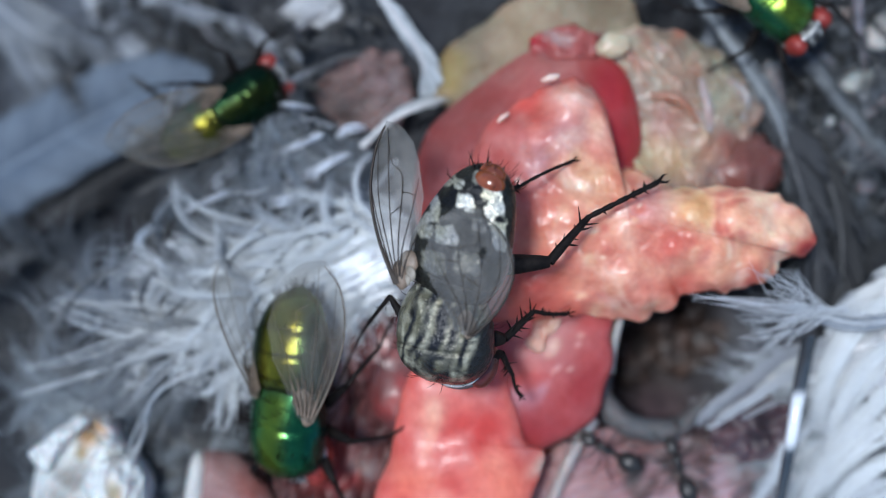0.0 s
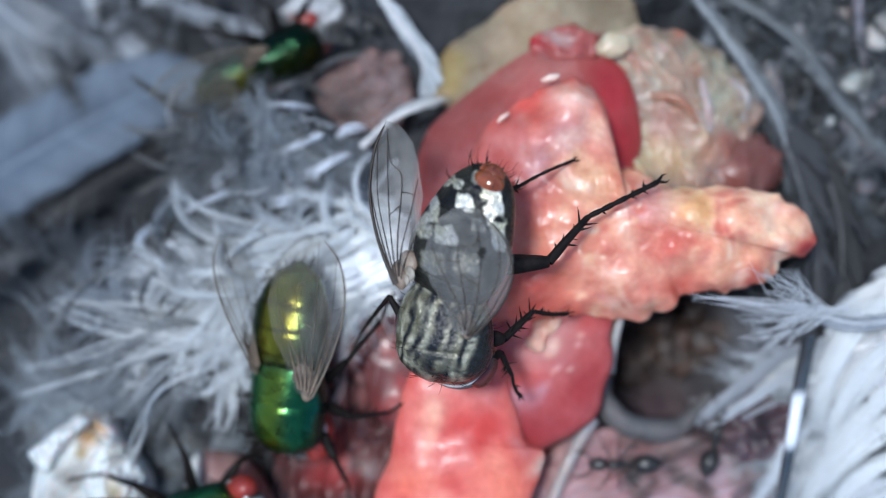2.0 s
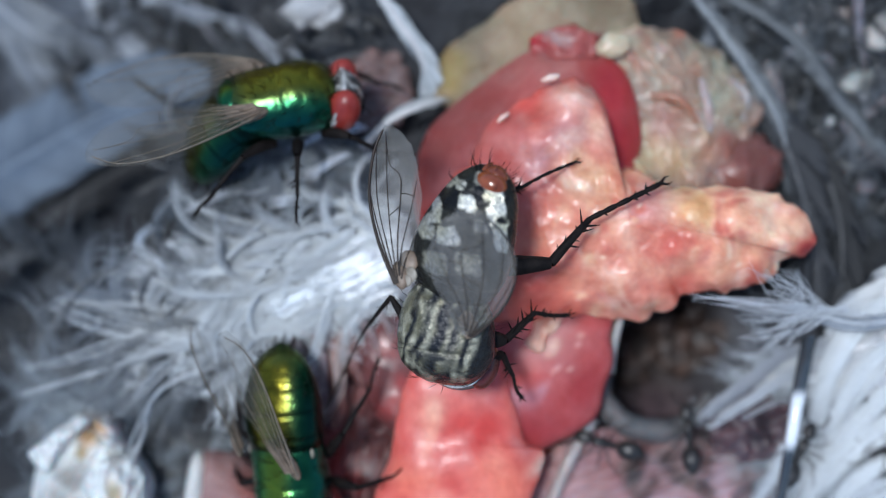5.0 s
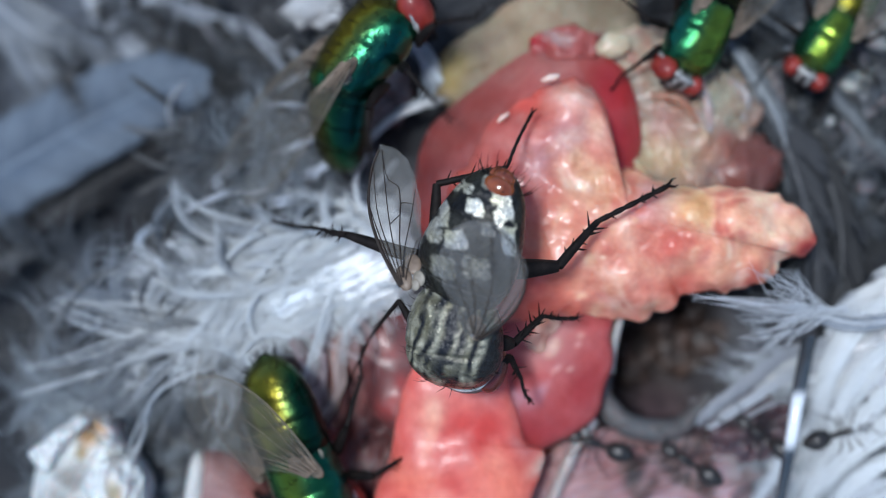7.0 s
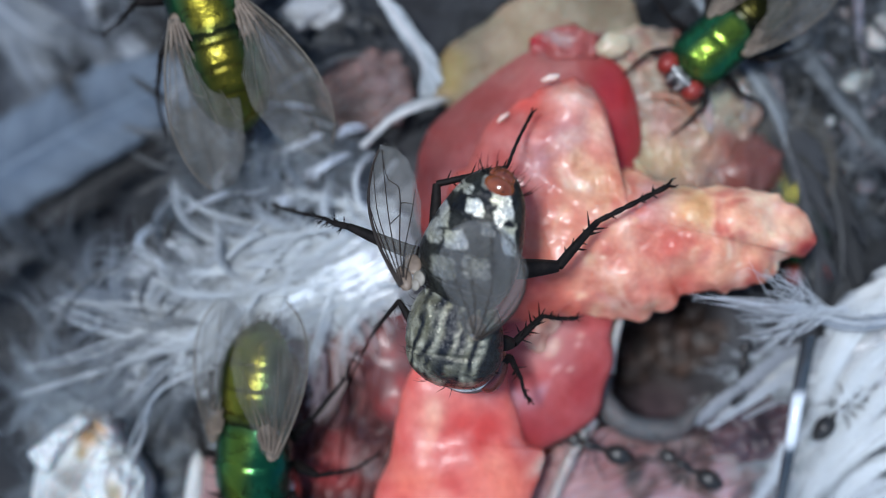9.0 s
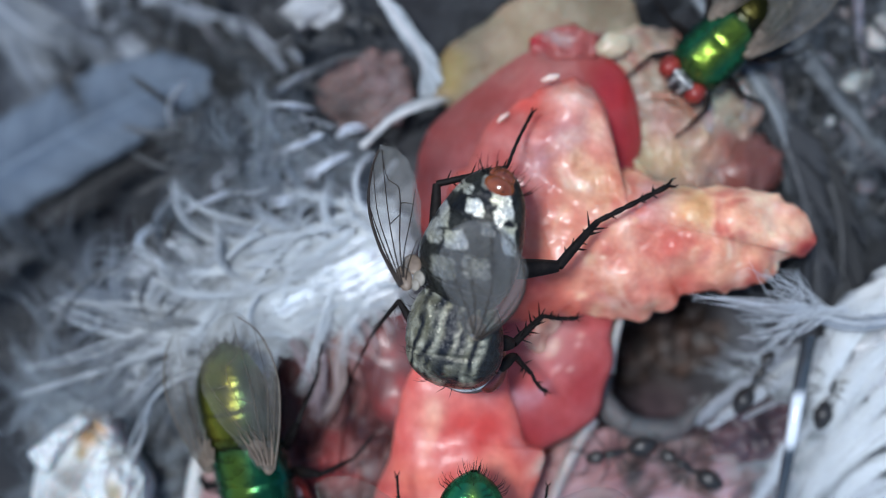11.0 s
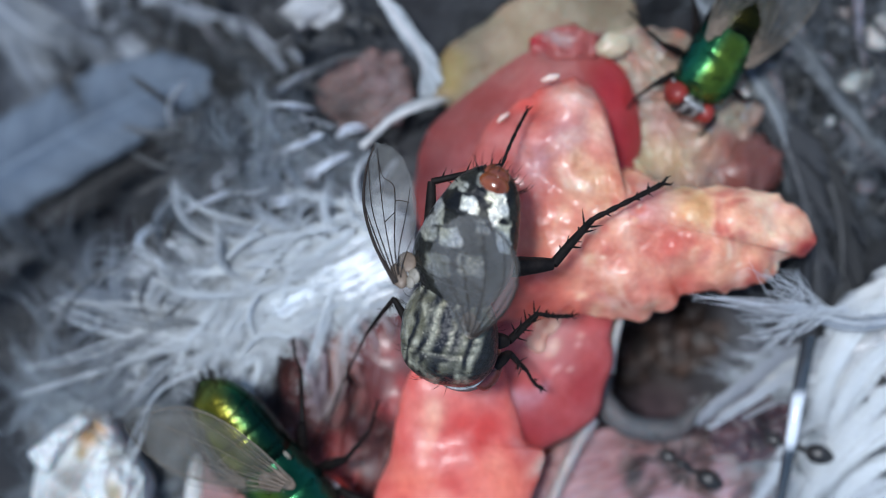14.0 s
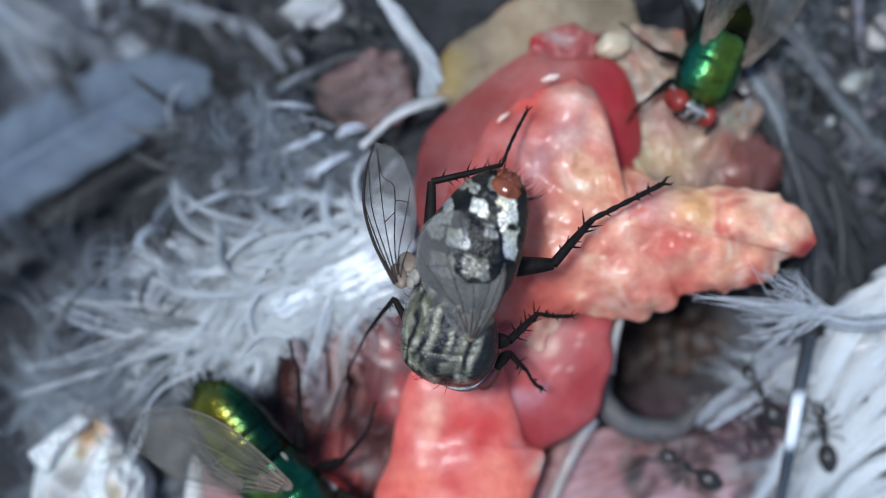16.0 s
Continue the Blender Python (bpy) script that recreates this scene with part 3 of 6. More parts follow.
# ---- the carcass ----
def lobe(outline, top, bulge, seed=0, segs=120, rings=34, lump=0.4, cell=2.3, skirt=4.0, fine=0.05, edge=7, folds=None, ragged=0.0, knobs=()):
    """A soft rounded piece of tissue inside a smooth outline, swollen in the middle."""
    o = catmull(outline, segs, True)
    o[:, :2] += np.stack([wave(o, 1.6, seed + 1), wave(o, 1.6, seed + 2)], 1) * .18
    torn = np.stack([wave(o, .7, seed + 8), wave(o, .7, seed + 9), wave(o, .6, seed + 10)], 1) * ragged
    c = o.mean(0)
    rows = []
    for r in np.linspace(0, 1, rings) ** .75:
        p = c + (o - c) * r
        p[:, 2] = top * (1 - r * r) + o[:, 2] * r * r + bulge * (1 - r ** edge)
        rows.append(p + torn * r ** 9)
    for k in (.3, .65, 1):
        p = c + (o - c) * (1 - .12 * k)
        p[:, 2] = o[:, 2] - skirt * k
        rows.append(p + torn)
    v = np.concatenate(rows)
    f = ring_faces(len(rows), segs)
    w = np.ones(len(v))
    w[rings * segs:] = 0
    v[:, 2] += w * (lump * wave(v, cell, seed + 3) + fine * 1.6 * wave(v, .7, seed + 4) + fine * wave(v, .33, seed + 5))
    for x, y, r, h in knobs:
        px, py, _ = chart_mm(x, y, 0)
        v[:, 2] += w * h * np.exp(-((((v[:, 0] - px) ** 2 + (v[:, 1] - py) ** 2) / (r * .028) ** 2) * (1 + .5 * wave(v, .8, seed + 12))) ** 1.6)
    if folds:
        a, length, width, amp = folds
        a = math.radians(a)
        q = np.stack([(v[:, 0] * math.cos(a) + v[:, 1] * math.sin(a)) / length, (v[:, 1] * math.cos(a) - v[:, 0] * math.sin(a)) / width, v[:, 2] * .1], -1)
        v[:, 2] += w * amp * (1 - np.abs(wave(q, 1, seed + 6))) ** 4
    return v, f


def strands(clumps, seed, segs=7, sides=3):
    """Barbs of down: clumps of (x, y, z, angle, fan, length, curl, count, radius, rise, colour)."""
    rng = np.random.RandomState(seed)
    vs, fs, cs, at = [], [], [], 0
    net = ring_faces(segs, sides)
    for x, y, z, ang, fan, length, curl, count, rad, rise, scatter, colour in clumps:
        n = int(count)
        root = np.array([x, y, z]) + rng.normal(0, 1, (n, 3)) * (scatter, scatter, scatter * .25)
        a0 = np.radians(ang + rng.normal(0, fan, n))
        L = length * rng.uniform(.5, 1.15, n)
        bend = np.radians(curl * rng.normal(1, .18, n))
        t = np.linspace(0, 1, segs)
        ang_t = a0[:, None] + bend[:, None] * t + .3 * np.sin(t * 5 + rng.uniform(0, 6) + rng.normal(0, .3, (n, 1)))
        step = L[:, None] / (segs - 1)
        px = root[:, 0:1] + np.cumsum(np.cos(ang_t) * step, 1)
        py = root[:, 1:2] + np.cumsum(np.sin(ang_t) * step, 1)
        up = rise * rng.uniform(.1, 1.2, (n, 1))
        pz = root[:, 2:3] + up * np.sin(t * rng.uniform(1.6, 3.0, (n, 1)))
        p = np.stack([px, py, pz], -1)
        d = np.gradient(p, axis=1)
        d /= np.linalg.norm(d, axis=2, keepdims=True) + 1e-9
        s = np.cross(d, [0, 0, 1.0])
        s /= np.linalg.norm(s, axis=2, keepdims=True) + 1e-9
        w = np.cross(s, d) * .35
        r = rad * rng.uniform(.6, 1.4, (n, 1)) * (1.05 - .9 * t)
        k = np.arange(sides) * 2 * np.pi / sides
        v = p[:, :, None] + r[:, :, None, None] * (s[:, :, None] * np.cos(k)[None, None, :, None] + w[:, :, None] * np.sin(k)[None, None, :, None])
        vs.append(v.reshape(-1, 3))
        fs.append((net[None] + (np.arange(n) * segs * sides)[:, None, None]).reshape(-1, 4) + at)
        at += n * segs * sides
        cs.append(np.repeat(np.array(colour)[None] * rng.uniform(.75, 1.1, (n, 1)), segs * sides, 0))
    return (np.concatenate(vs), np.concatenate(fs)), np.concatenate(cs)


def feather(label, line, width, colour, quill, barbs=150, splay=38, seed=1, rad=.07, taper=(.55, 1, .95, .3), gaps=.06, quill_r=.22, wisp=0.12, flat=.10, name="feather"):
    """A feather: a quill along a smooth line and two vanes of barbs that hook together, split here and there."""
    rng = np.random.RandomState(seed)
    root = thing(name, label, "feather", None, "feathers of the carcass")
    p = catmull(line, 60)
    part("quill", tube(p, [quill_r, quill_r * .8, quill_r * .25], 8), M_QUILL, root, "", np.tile(np.array(quill, float), (60 * 8, 1)))
    d = np.gradient(p, axis=0)
    d /= np.linalg.norm(d, axis=1)[:, None]
    side = np.cross(d, [0, 0, 1.0])
    side /= np.linalg.norm(side, axis=1)[:, None]
    n = 9
    t = np.linspace(0, 1, n)[:, None]
    for g in (1, -1):
        turn, reach, lift, rows, cut, cols = 0.0, 1.0, 0.0, [], [], []
        for k in range(barbs):
            u = (k + rng.uniform(-.2, .2)) / barbs * .96 + .02
            split = rng.rand() < gaps
            if split:
                turn, reach, lift = rng.normal(0, 14 * wisp + 2), rng.uniform(1 - wisp, 1 + wisp * .5), rng.normal(0, wisp * .8)
            cut.append(rng.randint(1, 5) if split else (n - 2 if rng.rand() < .5 else n - 1))
            f = np.clip(u * 59, 0, 58.99)
            i = int(f)
            b = p[i] * (1 - f + i) + p[i + 1] * (f - i)
            w = width * np.interp(u, np.linspace(0, 1, len(taper)), taper) * reach * rng.uniform(.96, 1.04)
            a = math.radians(splay + turn + rng.normal(0, .8))
            way = d[i] * math.cos(a) + side[i] * g * math.sin(a)
            q = b + way * t * w + d[i] * (t ** 2) * w * .25 + np.array([0, 0, 1.0]) * (flat * w * np.sin(t * 2.8) + lift * t)
            rows.append(q)
            cols.append(np.tile(np.array(colour) * rng.uniform(.78, 1.08), (n, 1)))
        rows, cols = np.array(rows), np.array(cols)
        mid = (rows[:-1] + rows[1:]) / 2
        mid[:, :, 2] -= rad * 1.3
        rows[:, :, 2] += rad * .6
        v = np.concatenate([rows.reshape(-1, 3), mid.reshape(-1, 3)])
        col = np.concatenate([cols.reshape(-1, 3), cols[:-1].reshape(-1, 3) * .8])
        fs, off = [], barbs * n
        for k in range(barbs - 1):
            for i in range(n - 1):
                fs.append((k * n + i, k * n + i + 1, off + k * n + i + 1, off + k * n + i))
                if i < cut[k + 1]:
                    fs.append((off + k * n + i, off + k * n + i + 1, (k + 1) * n + i + 1, (k + 1) * n + i))
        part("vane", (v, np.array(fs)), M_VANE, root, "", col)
    return root


def down_feather(label, line, reach, colour, seed, locks=44, each=6, rad=.045, rise=1.2, spread=62, curl=70):
    """A downy feather: a thin shaft and long soft barbs that cling together in wavy locks."""
    rng = np.random.RandomState(seed)
    root = thing("down_feather", label, "feather", None, "downy feathers")
    p = catmull(line, 40)
    part("shaft", tube(p, [.09, .07, .03], 5), M_QUILL, root, "", np.tile(np.array(colour, float), (200, 1)))
    d = np.gradient(p, axis=0)
    clumps = []
    for k in range(locks):
        i = rng.randint(1, 40)
        ang = math.degrees(math.atan2(d[min(i, 39)][1], d[min(i, 39)][0])) + rng.choice((-1, 1)) * rng.normal(spread, 16)
        i = min(i, 39)
        c = np.array(colour) * rng.uniform(.6, 1.1)
        clumps.append((*p[i], ang, 5, reach * rng.uniform(.5, 1.2), rng.normal(0, curl), each, rad, rise * rng.uniform(.2, 1.3), .09, c))
    g, col = strands(clumps, seed + 1)
    tagged(part("fluff", g, M_DOWN, root, "", col), kind="stuff")
    return root


def lock(label, line, width, count, colour, seed, rad=.03, fray=.25, heave=.35):
    """A combed lock of long soft barbs that run side by side along a smooth line."""
    rng = np.random.RandomState(seed)
    root = thing("down_feather", label, "feather", None, "downy feathers")
    m, sides = 22, 3
    p = catmull(line, m)
    part("shaft", tube(p - (0, 0, .2), [.07, .06, .02], 5), M_QUILL, root, "", np.tile(np.array(colour, float), (m * 5, 1)))
    d = np.gradient(p, axis=0)
    side = np.stack([d[:, 1], -d[:, 0], np.zeros(m)], -1)
    side /= np.linalg.norm(side, axis=1)[:, None] + 1e-9
    full = np.arange(m) / (m - 1)
    vs, cs = [], []
    tufted = np.clip(rng.normal(0, .55, max(3, int(width * 9))), -1.2, 1.2)
    t = np.linspace(0, 1, m)
    for k in range(count):
        o = rng.choice(tufted) + rng.normal(0, .07)
        a = rng.uniform(0, .45)
        b = min(1.0, a + rng.uniform(.4, .9))
        u = a + (b - a) * t
        q = np.stack([np.interp(u, full, p[:, i]) for i in range(3)], -1)
        s = np.stack([np.interp(u, full, side[:, i]) for i in range(3)], -1)
        spread = width * o * (.45 + .55 * np.sin(np.pi * np.clip(u, 0, 1) ** .8)) + fray * rng.normal() * t ** 3 * width + .2 * width * np.sin(u * rng.uniform(4, 9) + rng.uniform(0, 6))
        q = q + s * spread[:, None]
        q[:, 2] += heave * math.cos(o * 1.5) + rng.normal(0, .22) + .2 * heave * np.sin(u * 7 + o * 4) - .3 * t ** 3
        e = np.gradient(q, axis=0)
        e /= np.linalg.norm(e, axis=1)[:, None] + 1e-9
        n1 = np.cross(e, [0, 0, 1.0])
        n1 /= np.linalg.norm(n1, axis=1)[:, None] + 1e-9
        n2 = np.cross(n1, e) * .5
        r = rad * rng.uniform(.6, 1.5) * (1.05 - .85 * t)
        g = np.arange(sides) * 2 * np.pi / sides
        vs.append((q[:, None] + r[:, None, None] * (n1[:, None] * np.cos(g)[None, :, None] + n2[:, None] * np.sin(g)[None, :, None])).reshape(-1, 3))
        cs.append(np.tile(np.array(colour) * rng.uniform(.78, 1.08), (m * sides, 1)))
    net = ring_faces(m, sides)
    f = (net[None] + (np.arange(count) * m * sides)[:, None, None]).reshape(-1, 4)
    tagged(part("fluff", (np.concatenate(vs), f), M_DOWN, root, "", np.concatenate(cs)), kind="stuff")
    return root


# Ground: one sheet of dark soil to the horizon.
def ground_sheet():
    n = 60
    s = np.linspace(-1, 1, n)
    s = np.sign(s) * np.abs(s) ** 5 * 60000
    x, y = np.meshgrid(s, s, indexing="ij")
    v = np.stack([x.ravel(), y.ravel(), np.full(n * n, -26.0)], -1)
    i, j = np.meshgrid(np.arange(n - 1), np.arange(n - 1), indexing="ij")
    a = (i * n + j).ravel()
    ob = part("ground", (v, np.stack([a, a + n, a + n + 1, a + 1], -1)), M_SOIL)
    return tagged(ob, "dark bare soil under the dead bird", "ground", kind="structure")


ground_sheet()

carcass = thing("bird_carcass", "torn open grey and white dead bird lying on soil", "dead bird")


def mound():
    """The bird's flank: a low uneven mound with a pit torn into it."""
    nx, ny = 150, 100
    x, y = np.meshgrid(np.linspace(-38, 38, nx), np.linspace(-27, 27, ny), indexing="ij")
    v = np.stack([x.ravel(), y.ravel(), np.zeros(nx * ny)], -1)
    r = np.sqrt((v[:, 0] / 38) ** 2 + (v[:, 1] / 27) ** 2)
    z = -9.5 - 15 * np.clip(r - .62, 0, 1) ** 1.5 / .24 + 1.2 * wave(v, 5, 1) + .5 * wave(v, 1.6, 2) + .22 * wave(v, .6, 3)
    for px, py, rad, deep in ((12.29, -5.95, 3.9, 6.0), (20.90, 7.62, 8, 5.0), (18.85, -1.72, 3.0, 3.0)):
        z -= deep * np.exp(-(((v[:, 0] - px) ** 2 + (v[:, 1] - py) ** 2) / rad ** 2) ** 1.6)
    z += 2.6 * np.exp(-((v[:, 0] + 6) / 6) ** 2 - ((v[:, 1] + .5) / 4) ** 2)
    z -= 8 * np.clip((-9 - v[:, 0] + .5 * v[:, 1]) / 9, 0, 1)
    v[:, 2] = np.maximum(z, -25.6)
    i, j = np.meshgrid(np.arange(nx - 1), np.arange(ny - 1), indexing="ij")
    a = (i * ny + j).ravel()
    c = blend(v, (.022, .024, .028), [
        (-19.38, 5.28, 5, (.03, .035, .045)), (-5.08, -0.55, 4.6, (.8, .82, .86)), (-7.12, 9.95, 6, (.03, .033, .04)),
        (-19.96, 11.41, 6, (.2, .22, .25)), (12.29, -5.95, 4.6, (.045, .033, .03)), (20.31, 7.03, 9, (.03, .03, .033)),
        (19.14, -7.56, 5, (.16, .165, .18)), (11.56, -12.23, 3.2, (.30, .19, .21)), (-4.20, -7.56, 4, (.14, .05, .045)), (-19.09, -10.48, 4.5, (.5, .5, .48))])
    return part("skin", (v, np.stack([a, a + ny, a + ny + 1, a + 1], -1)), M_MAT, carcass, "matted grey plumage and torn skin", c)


mound()

RED, DEEP = (.40, .072, .062), (.37, .024, .03)


def flesh(name, outline, top, bulge, base, spots, label, material=M_FLESH, **kw):
    g = lobe(outline, top, bulge, **kw)
    v = g[0]
    lift = (.97, 1.18, 1.24) if material == M_FLESH else (1, 1.05, 1.03) if material == M_FAT else (1, 1, 1)
    grain_1, grain_2, marbled = wave(v, .55, 81), wave(v, .22, 82), wave(v, 1.3, 83)
    c = blend(v, base, spots) * lift * (1 + .10 * grain_1 + .09 * grain_2)[:, None]
    c[:, 1:] *= (1 + ((.22 * marbled + .16 * grain_1) * (1 if base[0] > 2 * base[1] else .4)) + .08 * grain_2)[:, None]
    return part(name, g, material, carcass, label, np.clip(c, .004, .95))


# upper muscle, with the dark band along its rim
flesh("muscle", [(-1.45, 4.17, -5.50), (-0.56, 6.54, -5.50), (2.25, 8.91, -5.50), (4.60, 10.40, -5.00), (7.25, 10.49, -5.00), (9.16, 9.61, -5.00), (10.08, 7.40, -5.00), (10.19, 4.45, -5.00),
      (8.68, 1.79, -4.50), (5.14, -0.26, -4.00), (1.64, -0.85, -4.50), (-1.15, 0.92, -5.50)], -3.6, 1.0, RED,
      [(-0.55, 4.99, 2.6, (0.20, 0.045, 0.042)), (1.49, 7.33, 2.4, (0.29, 0.065, 0.056)), (3.39, 9.08, 1.0, (.36, .10, .085)), (0.76, 3.24, 1.2, (.4, .12, .11)), (8.78, 8.49, 1.5, DEEP), (9.22, 6.16, 1.4, DEEP), (9.08, 4.70, 1.2, DEEP), (5.14, 9.51, 1.8, (0.42, 0.125, 0.105))],
      "glossy dark red breast muscle", seed=1, edge=4, fine=.012)
FAT_KNOBS = ((1225, 375, 26, .40), (1030, 325, 22, .34), (1095, 490, 42, .45), (1060, 450, 26, .25), (1295, 388, 30, .32), (1345, 400, 24, .28), (1180, 440, 30, .25), (1255, 455, 28, .28), (1000, 292, 26, .3), (1010, 180, 34, .4), (958, 240, 30, .3), (1135, 535, 20, .22), (1392, 420, 18, .3), (1150, 388, 24, .22), (985, 400, 40, .25), (940, 520, 36, .25), (905, 240, 28, .22), (1040, 540, 26, .22), (1300, 350, 18, .2))
# torn flap: rises over the muscle and runs out in a tongue
SPECKS = random.Random(77)
specks = [(SPECKS.uniform(6, 17.5), SPECKS.uniform(-3.6, 4), SPECKS.uniform(.15, .55), SPECKS.choice(((.80, .48, .38), (.76, .40, .28), (.62, .19, .14), (.66, .24, .18), (.84, .58, .46)))) for k in range(90)]
flesh("flap", [(0.46, 3.51, -3.40), (1.48, 5.39, -3.20), (2.77, 6.87, -2.80), (4.63, 7.93, -2.40), (6.38, 8.68, -2.80), (7.71, 8.38, -3.30), (8.25, 7.14, -3.50), (8.07, 5.55, -3.50), (8.90, 4.19, -3.00), (10.23, 3.82, -2.40), (11.33, 3.18, -2.00),
      (14.14, 3.22, -1.60), (16.85, 2.74, -1.60), (18.28, 1.74, -1.60), (18.85, 0.60, -1.80), (18.35, -0.31, -2.00), (17.32, -0.43, -2.20), (16.81, -1.46, -2.20), (14.80, -2.04, -2.20), (12.65, -2.27, -2.20), (11.36, -3.07, -2.20),
      (9.80, -3.65, -2.40), (7.95, -3.37, -2.60), (5.94, -3.49, -2.80), (3.35, -3.73, -3.00), (1.33, -3.45, -3.20), (0.17, -0.55, -3.60), (0.03, 1.77, -3.60)], -.5, .75,
      (.60, .165, .125), [(5.14, -1.43, 3.6, (.56, .10, .075)), (7.47, 0.61, 2.8, (.70, .27, .19)), (13.31, 1.49, 4.6, (.82, .48, .31)), (15.93, 1.20, 2.6, (.84, .50, .36)), (10.39, 1.93, 1.2, (.64, .30, .29)), (13.89, -0.85, 2.4, (.76, .36, .25)),
             (9.22, -1.72, 2.2, (.76, .36, .28)), (8.93, -2.01, .9, (.84, .56, .48)), (12.14, -2.16, 1.5, (.62, .13, .09)), (7.47, 3.53, 1.4, (.66, .32, .2)), (11.26, 0.32, 1.0, (.62, .17, .13)), (16.37, -1.08, 1.0, (.72, .42, .3)), (15.50, -1.72, .9, (.5, .07, .05)),
             (5.87, 8.14, 1.2, (.58, .08, .062)), (6.74, 7.47, .6, (.8, .48, .4)), (3.39, 6.68, 1.3, (.50, .075, .06)), (5.14, 5.14, 2.0, (.50, .19, .19)), (7.33, 6.01, .7, (.74, .42, .33)), (6.89, 4.11, .8, (.72, .44, .28)), (2.51, 3.82, 2.2, (.43, .09, .08)), (4.55, 6.30, .8, (.64, .24, .21)), *specks, (0.5, 3.4, 1.5, (.40, .085, .075)), (1.5, 5.3, 1.4, (.42, .09, .08)), (2.7, 6.7, 1.1, (.50, .08, .07)), (0.2, 1.4, 1.4, (.46, .10, .09)), (4.4, 7.7, .9, (.58, .07, .055)), (5.0, 4.6, 1.3, (.54, .25, .27)), (6.3, 5.2, .8, (.66, .36, .33)), (3.6, 5.2, 1.1, (.58, .22, .21)), (6.3, 7.3, .9, (.80, .46, .40)),
             (12.67, 2.13, .9, (.80, .48, .22)), (18.79, -0.09, .8, (.38, .02, .02)), (19.26, 0.90, .5, (.5, .05, .04))],
      "torn pink and orange fatty meat flap", M_FAT, seed=21, lump=.5, cell=1.7, segs=320, rings=90, fine=.035, edge=9, ragged=.3, knobs=FAT_KNOBS)
# lower translucent lobe, cut flat
flesh("muscle", [(1.34, -4.62, -3.40), (3.37, -2.88, -3.20), (6.28, -2.59, -3.20), (8.62, -3.30, -3.40), (8.72, -4.6, -3.5), (8.62, -6.05, -3.70), (8.05, -8.1, -4.0), (7.35, -9.1, -4.2), (6.1, -9.95, -4.4), (4.28, -10.44, -4.40), (2.21, -9.87, -3.80), (1.05, -7.24, -3.60)], -3.3, .35,
      (0.43, 0.080, 0.077), [(5.28, -4.45, .42, (0.66, 0.30, 0.23)), (5.05, -4.9, .3, (0.62, 0.26, 0.2)), (5.2, -6.35, .3, (.58, .2, .18)), (6.1, -6.6, .22, (.6, .25, .22)), (7.18, -4.64, .25, (.6, .25, .2)), (6.9, -5.1, .2, (.6, .22, .2)), (4.0, -7.7, .75, (.50, .19, .21)), (4.6, -7.5, .5, (.48, .18, .2)), (4.41, -9.2, 1.3, (0.34, 0.036, 0.04)), (7.3, -7.27, 1.1, (0.36, 0.04, 0.042)), (6.2, -8.9, .9, (.42, .06, .06)), (3.39, -6.0, 1.2, (0.46, 0.062, 0.055)), (7.6, -3.9, .8, (.48, .075, .07))], "dark red glassy muscle lobe", seed=31, lump=.22, cell=2.6, edge=16, fine=.005)
flesh("fat", [chart_mm(*p, -2.75) for p in ((936, 612), (944, 572), (968, 560), (994, 566), (988, 588), (972, 598), (962, 622), (948, 626))], -2.65, .12, (.68, .36, .28), [], "pale fleck of fat on the red lobe", M_FAT, seed=37, lump=.12, cell=.5, segs=50, rings=12, skirt=.4, ragged=.3)
# lower bright strip, cut flat
flesh("muscle", [(-2.1, -7.49, -2.60), (-1.27, -5.75, -2.60), (0.75, -4.60, -2.60), (2.7, -5.55, -2.70), (3.55, -7.6, -2.80), (3.95, -8.9, -3.0), (4.35, -10.05, -3.1), (5.15, -10.35, -3.20), (5.05, -11.3, -3.20), (4.45, -12.9, -3.10), (3.7, -15.58, -3.00), (-2.43, -15.58, -3.00), (-3.6, -13.32, -3.20), (-2.73, -10.42, -3.10), (-2.35, -8.95, -2.90)], -2.3, .3,
      (0.66, 0.125, 0.10), [(-0.6, -8.6, .9, (0.82, 0.33, 0.23)), (-.9, -9.5, .6, (.8, .26, .18)), (-1.43, -11.64, 1.3, (0.78, 0.17, 0.11)), (-1.9, -13.2, 1.2, (.76, .13, .09)), (.9, -6.4, 1.3, (.60, .075, .06)), (2.4, -7.4, 1.0, (.58, .13, .12)), (1.6, -9.6, 1.3, (0.56, 0.038, 0.032)), (.3, -10.4, .8, (.60, .05, .04)), (3.39, -11.94, 1.3, (0.80, 0.20, 0.13)), (2.2, -12.8, 1.2, (.78, .15, .10)), (0.32, -12.1, .9, (0.66, 0.09, 0.07)), (4.7, -10.77, .6, (0.74, 0.36, 0.28)), (3.9, -9.9, .5, (.6, .16, .14)), (-.2, -13.6, .9, (.84, .26, .19))], "bright red muscle strip", seed=41, lump=.3, cell=2.4, edge=14, segs=170, rings=50, fine=.004)
flesh("muscle", [(-4.24, -4.98, -5.00), (-2.77, -3.51, -5.00), (-1.29, -4.08, -4.50), (-0.99, -7.27, -4.00), (-1.87, -9.64, -4.40), (-3.36, -8.81, -5.00), (-4.41, -6.78, -5.50)], -4.8, .25, (0.15, 0.045, 0.044), [(-3.2, -5.2, .9, (.30, .075, .07)), (-2.4, -7.6, .8, (.3, .035, .035))], "red muscle edge beside the cavity", seed=51, edge=8, fine=.006)
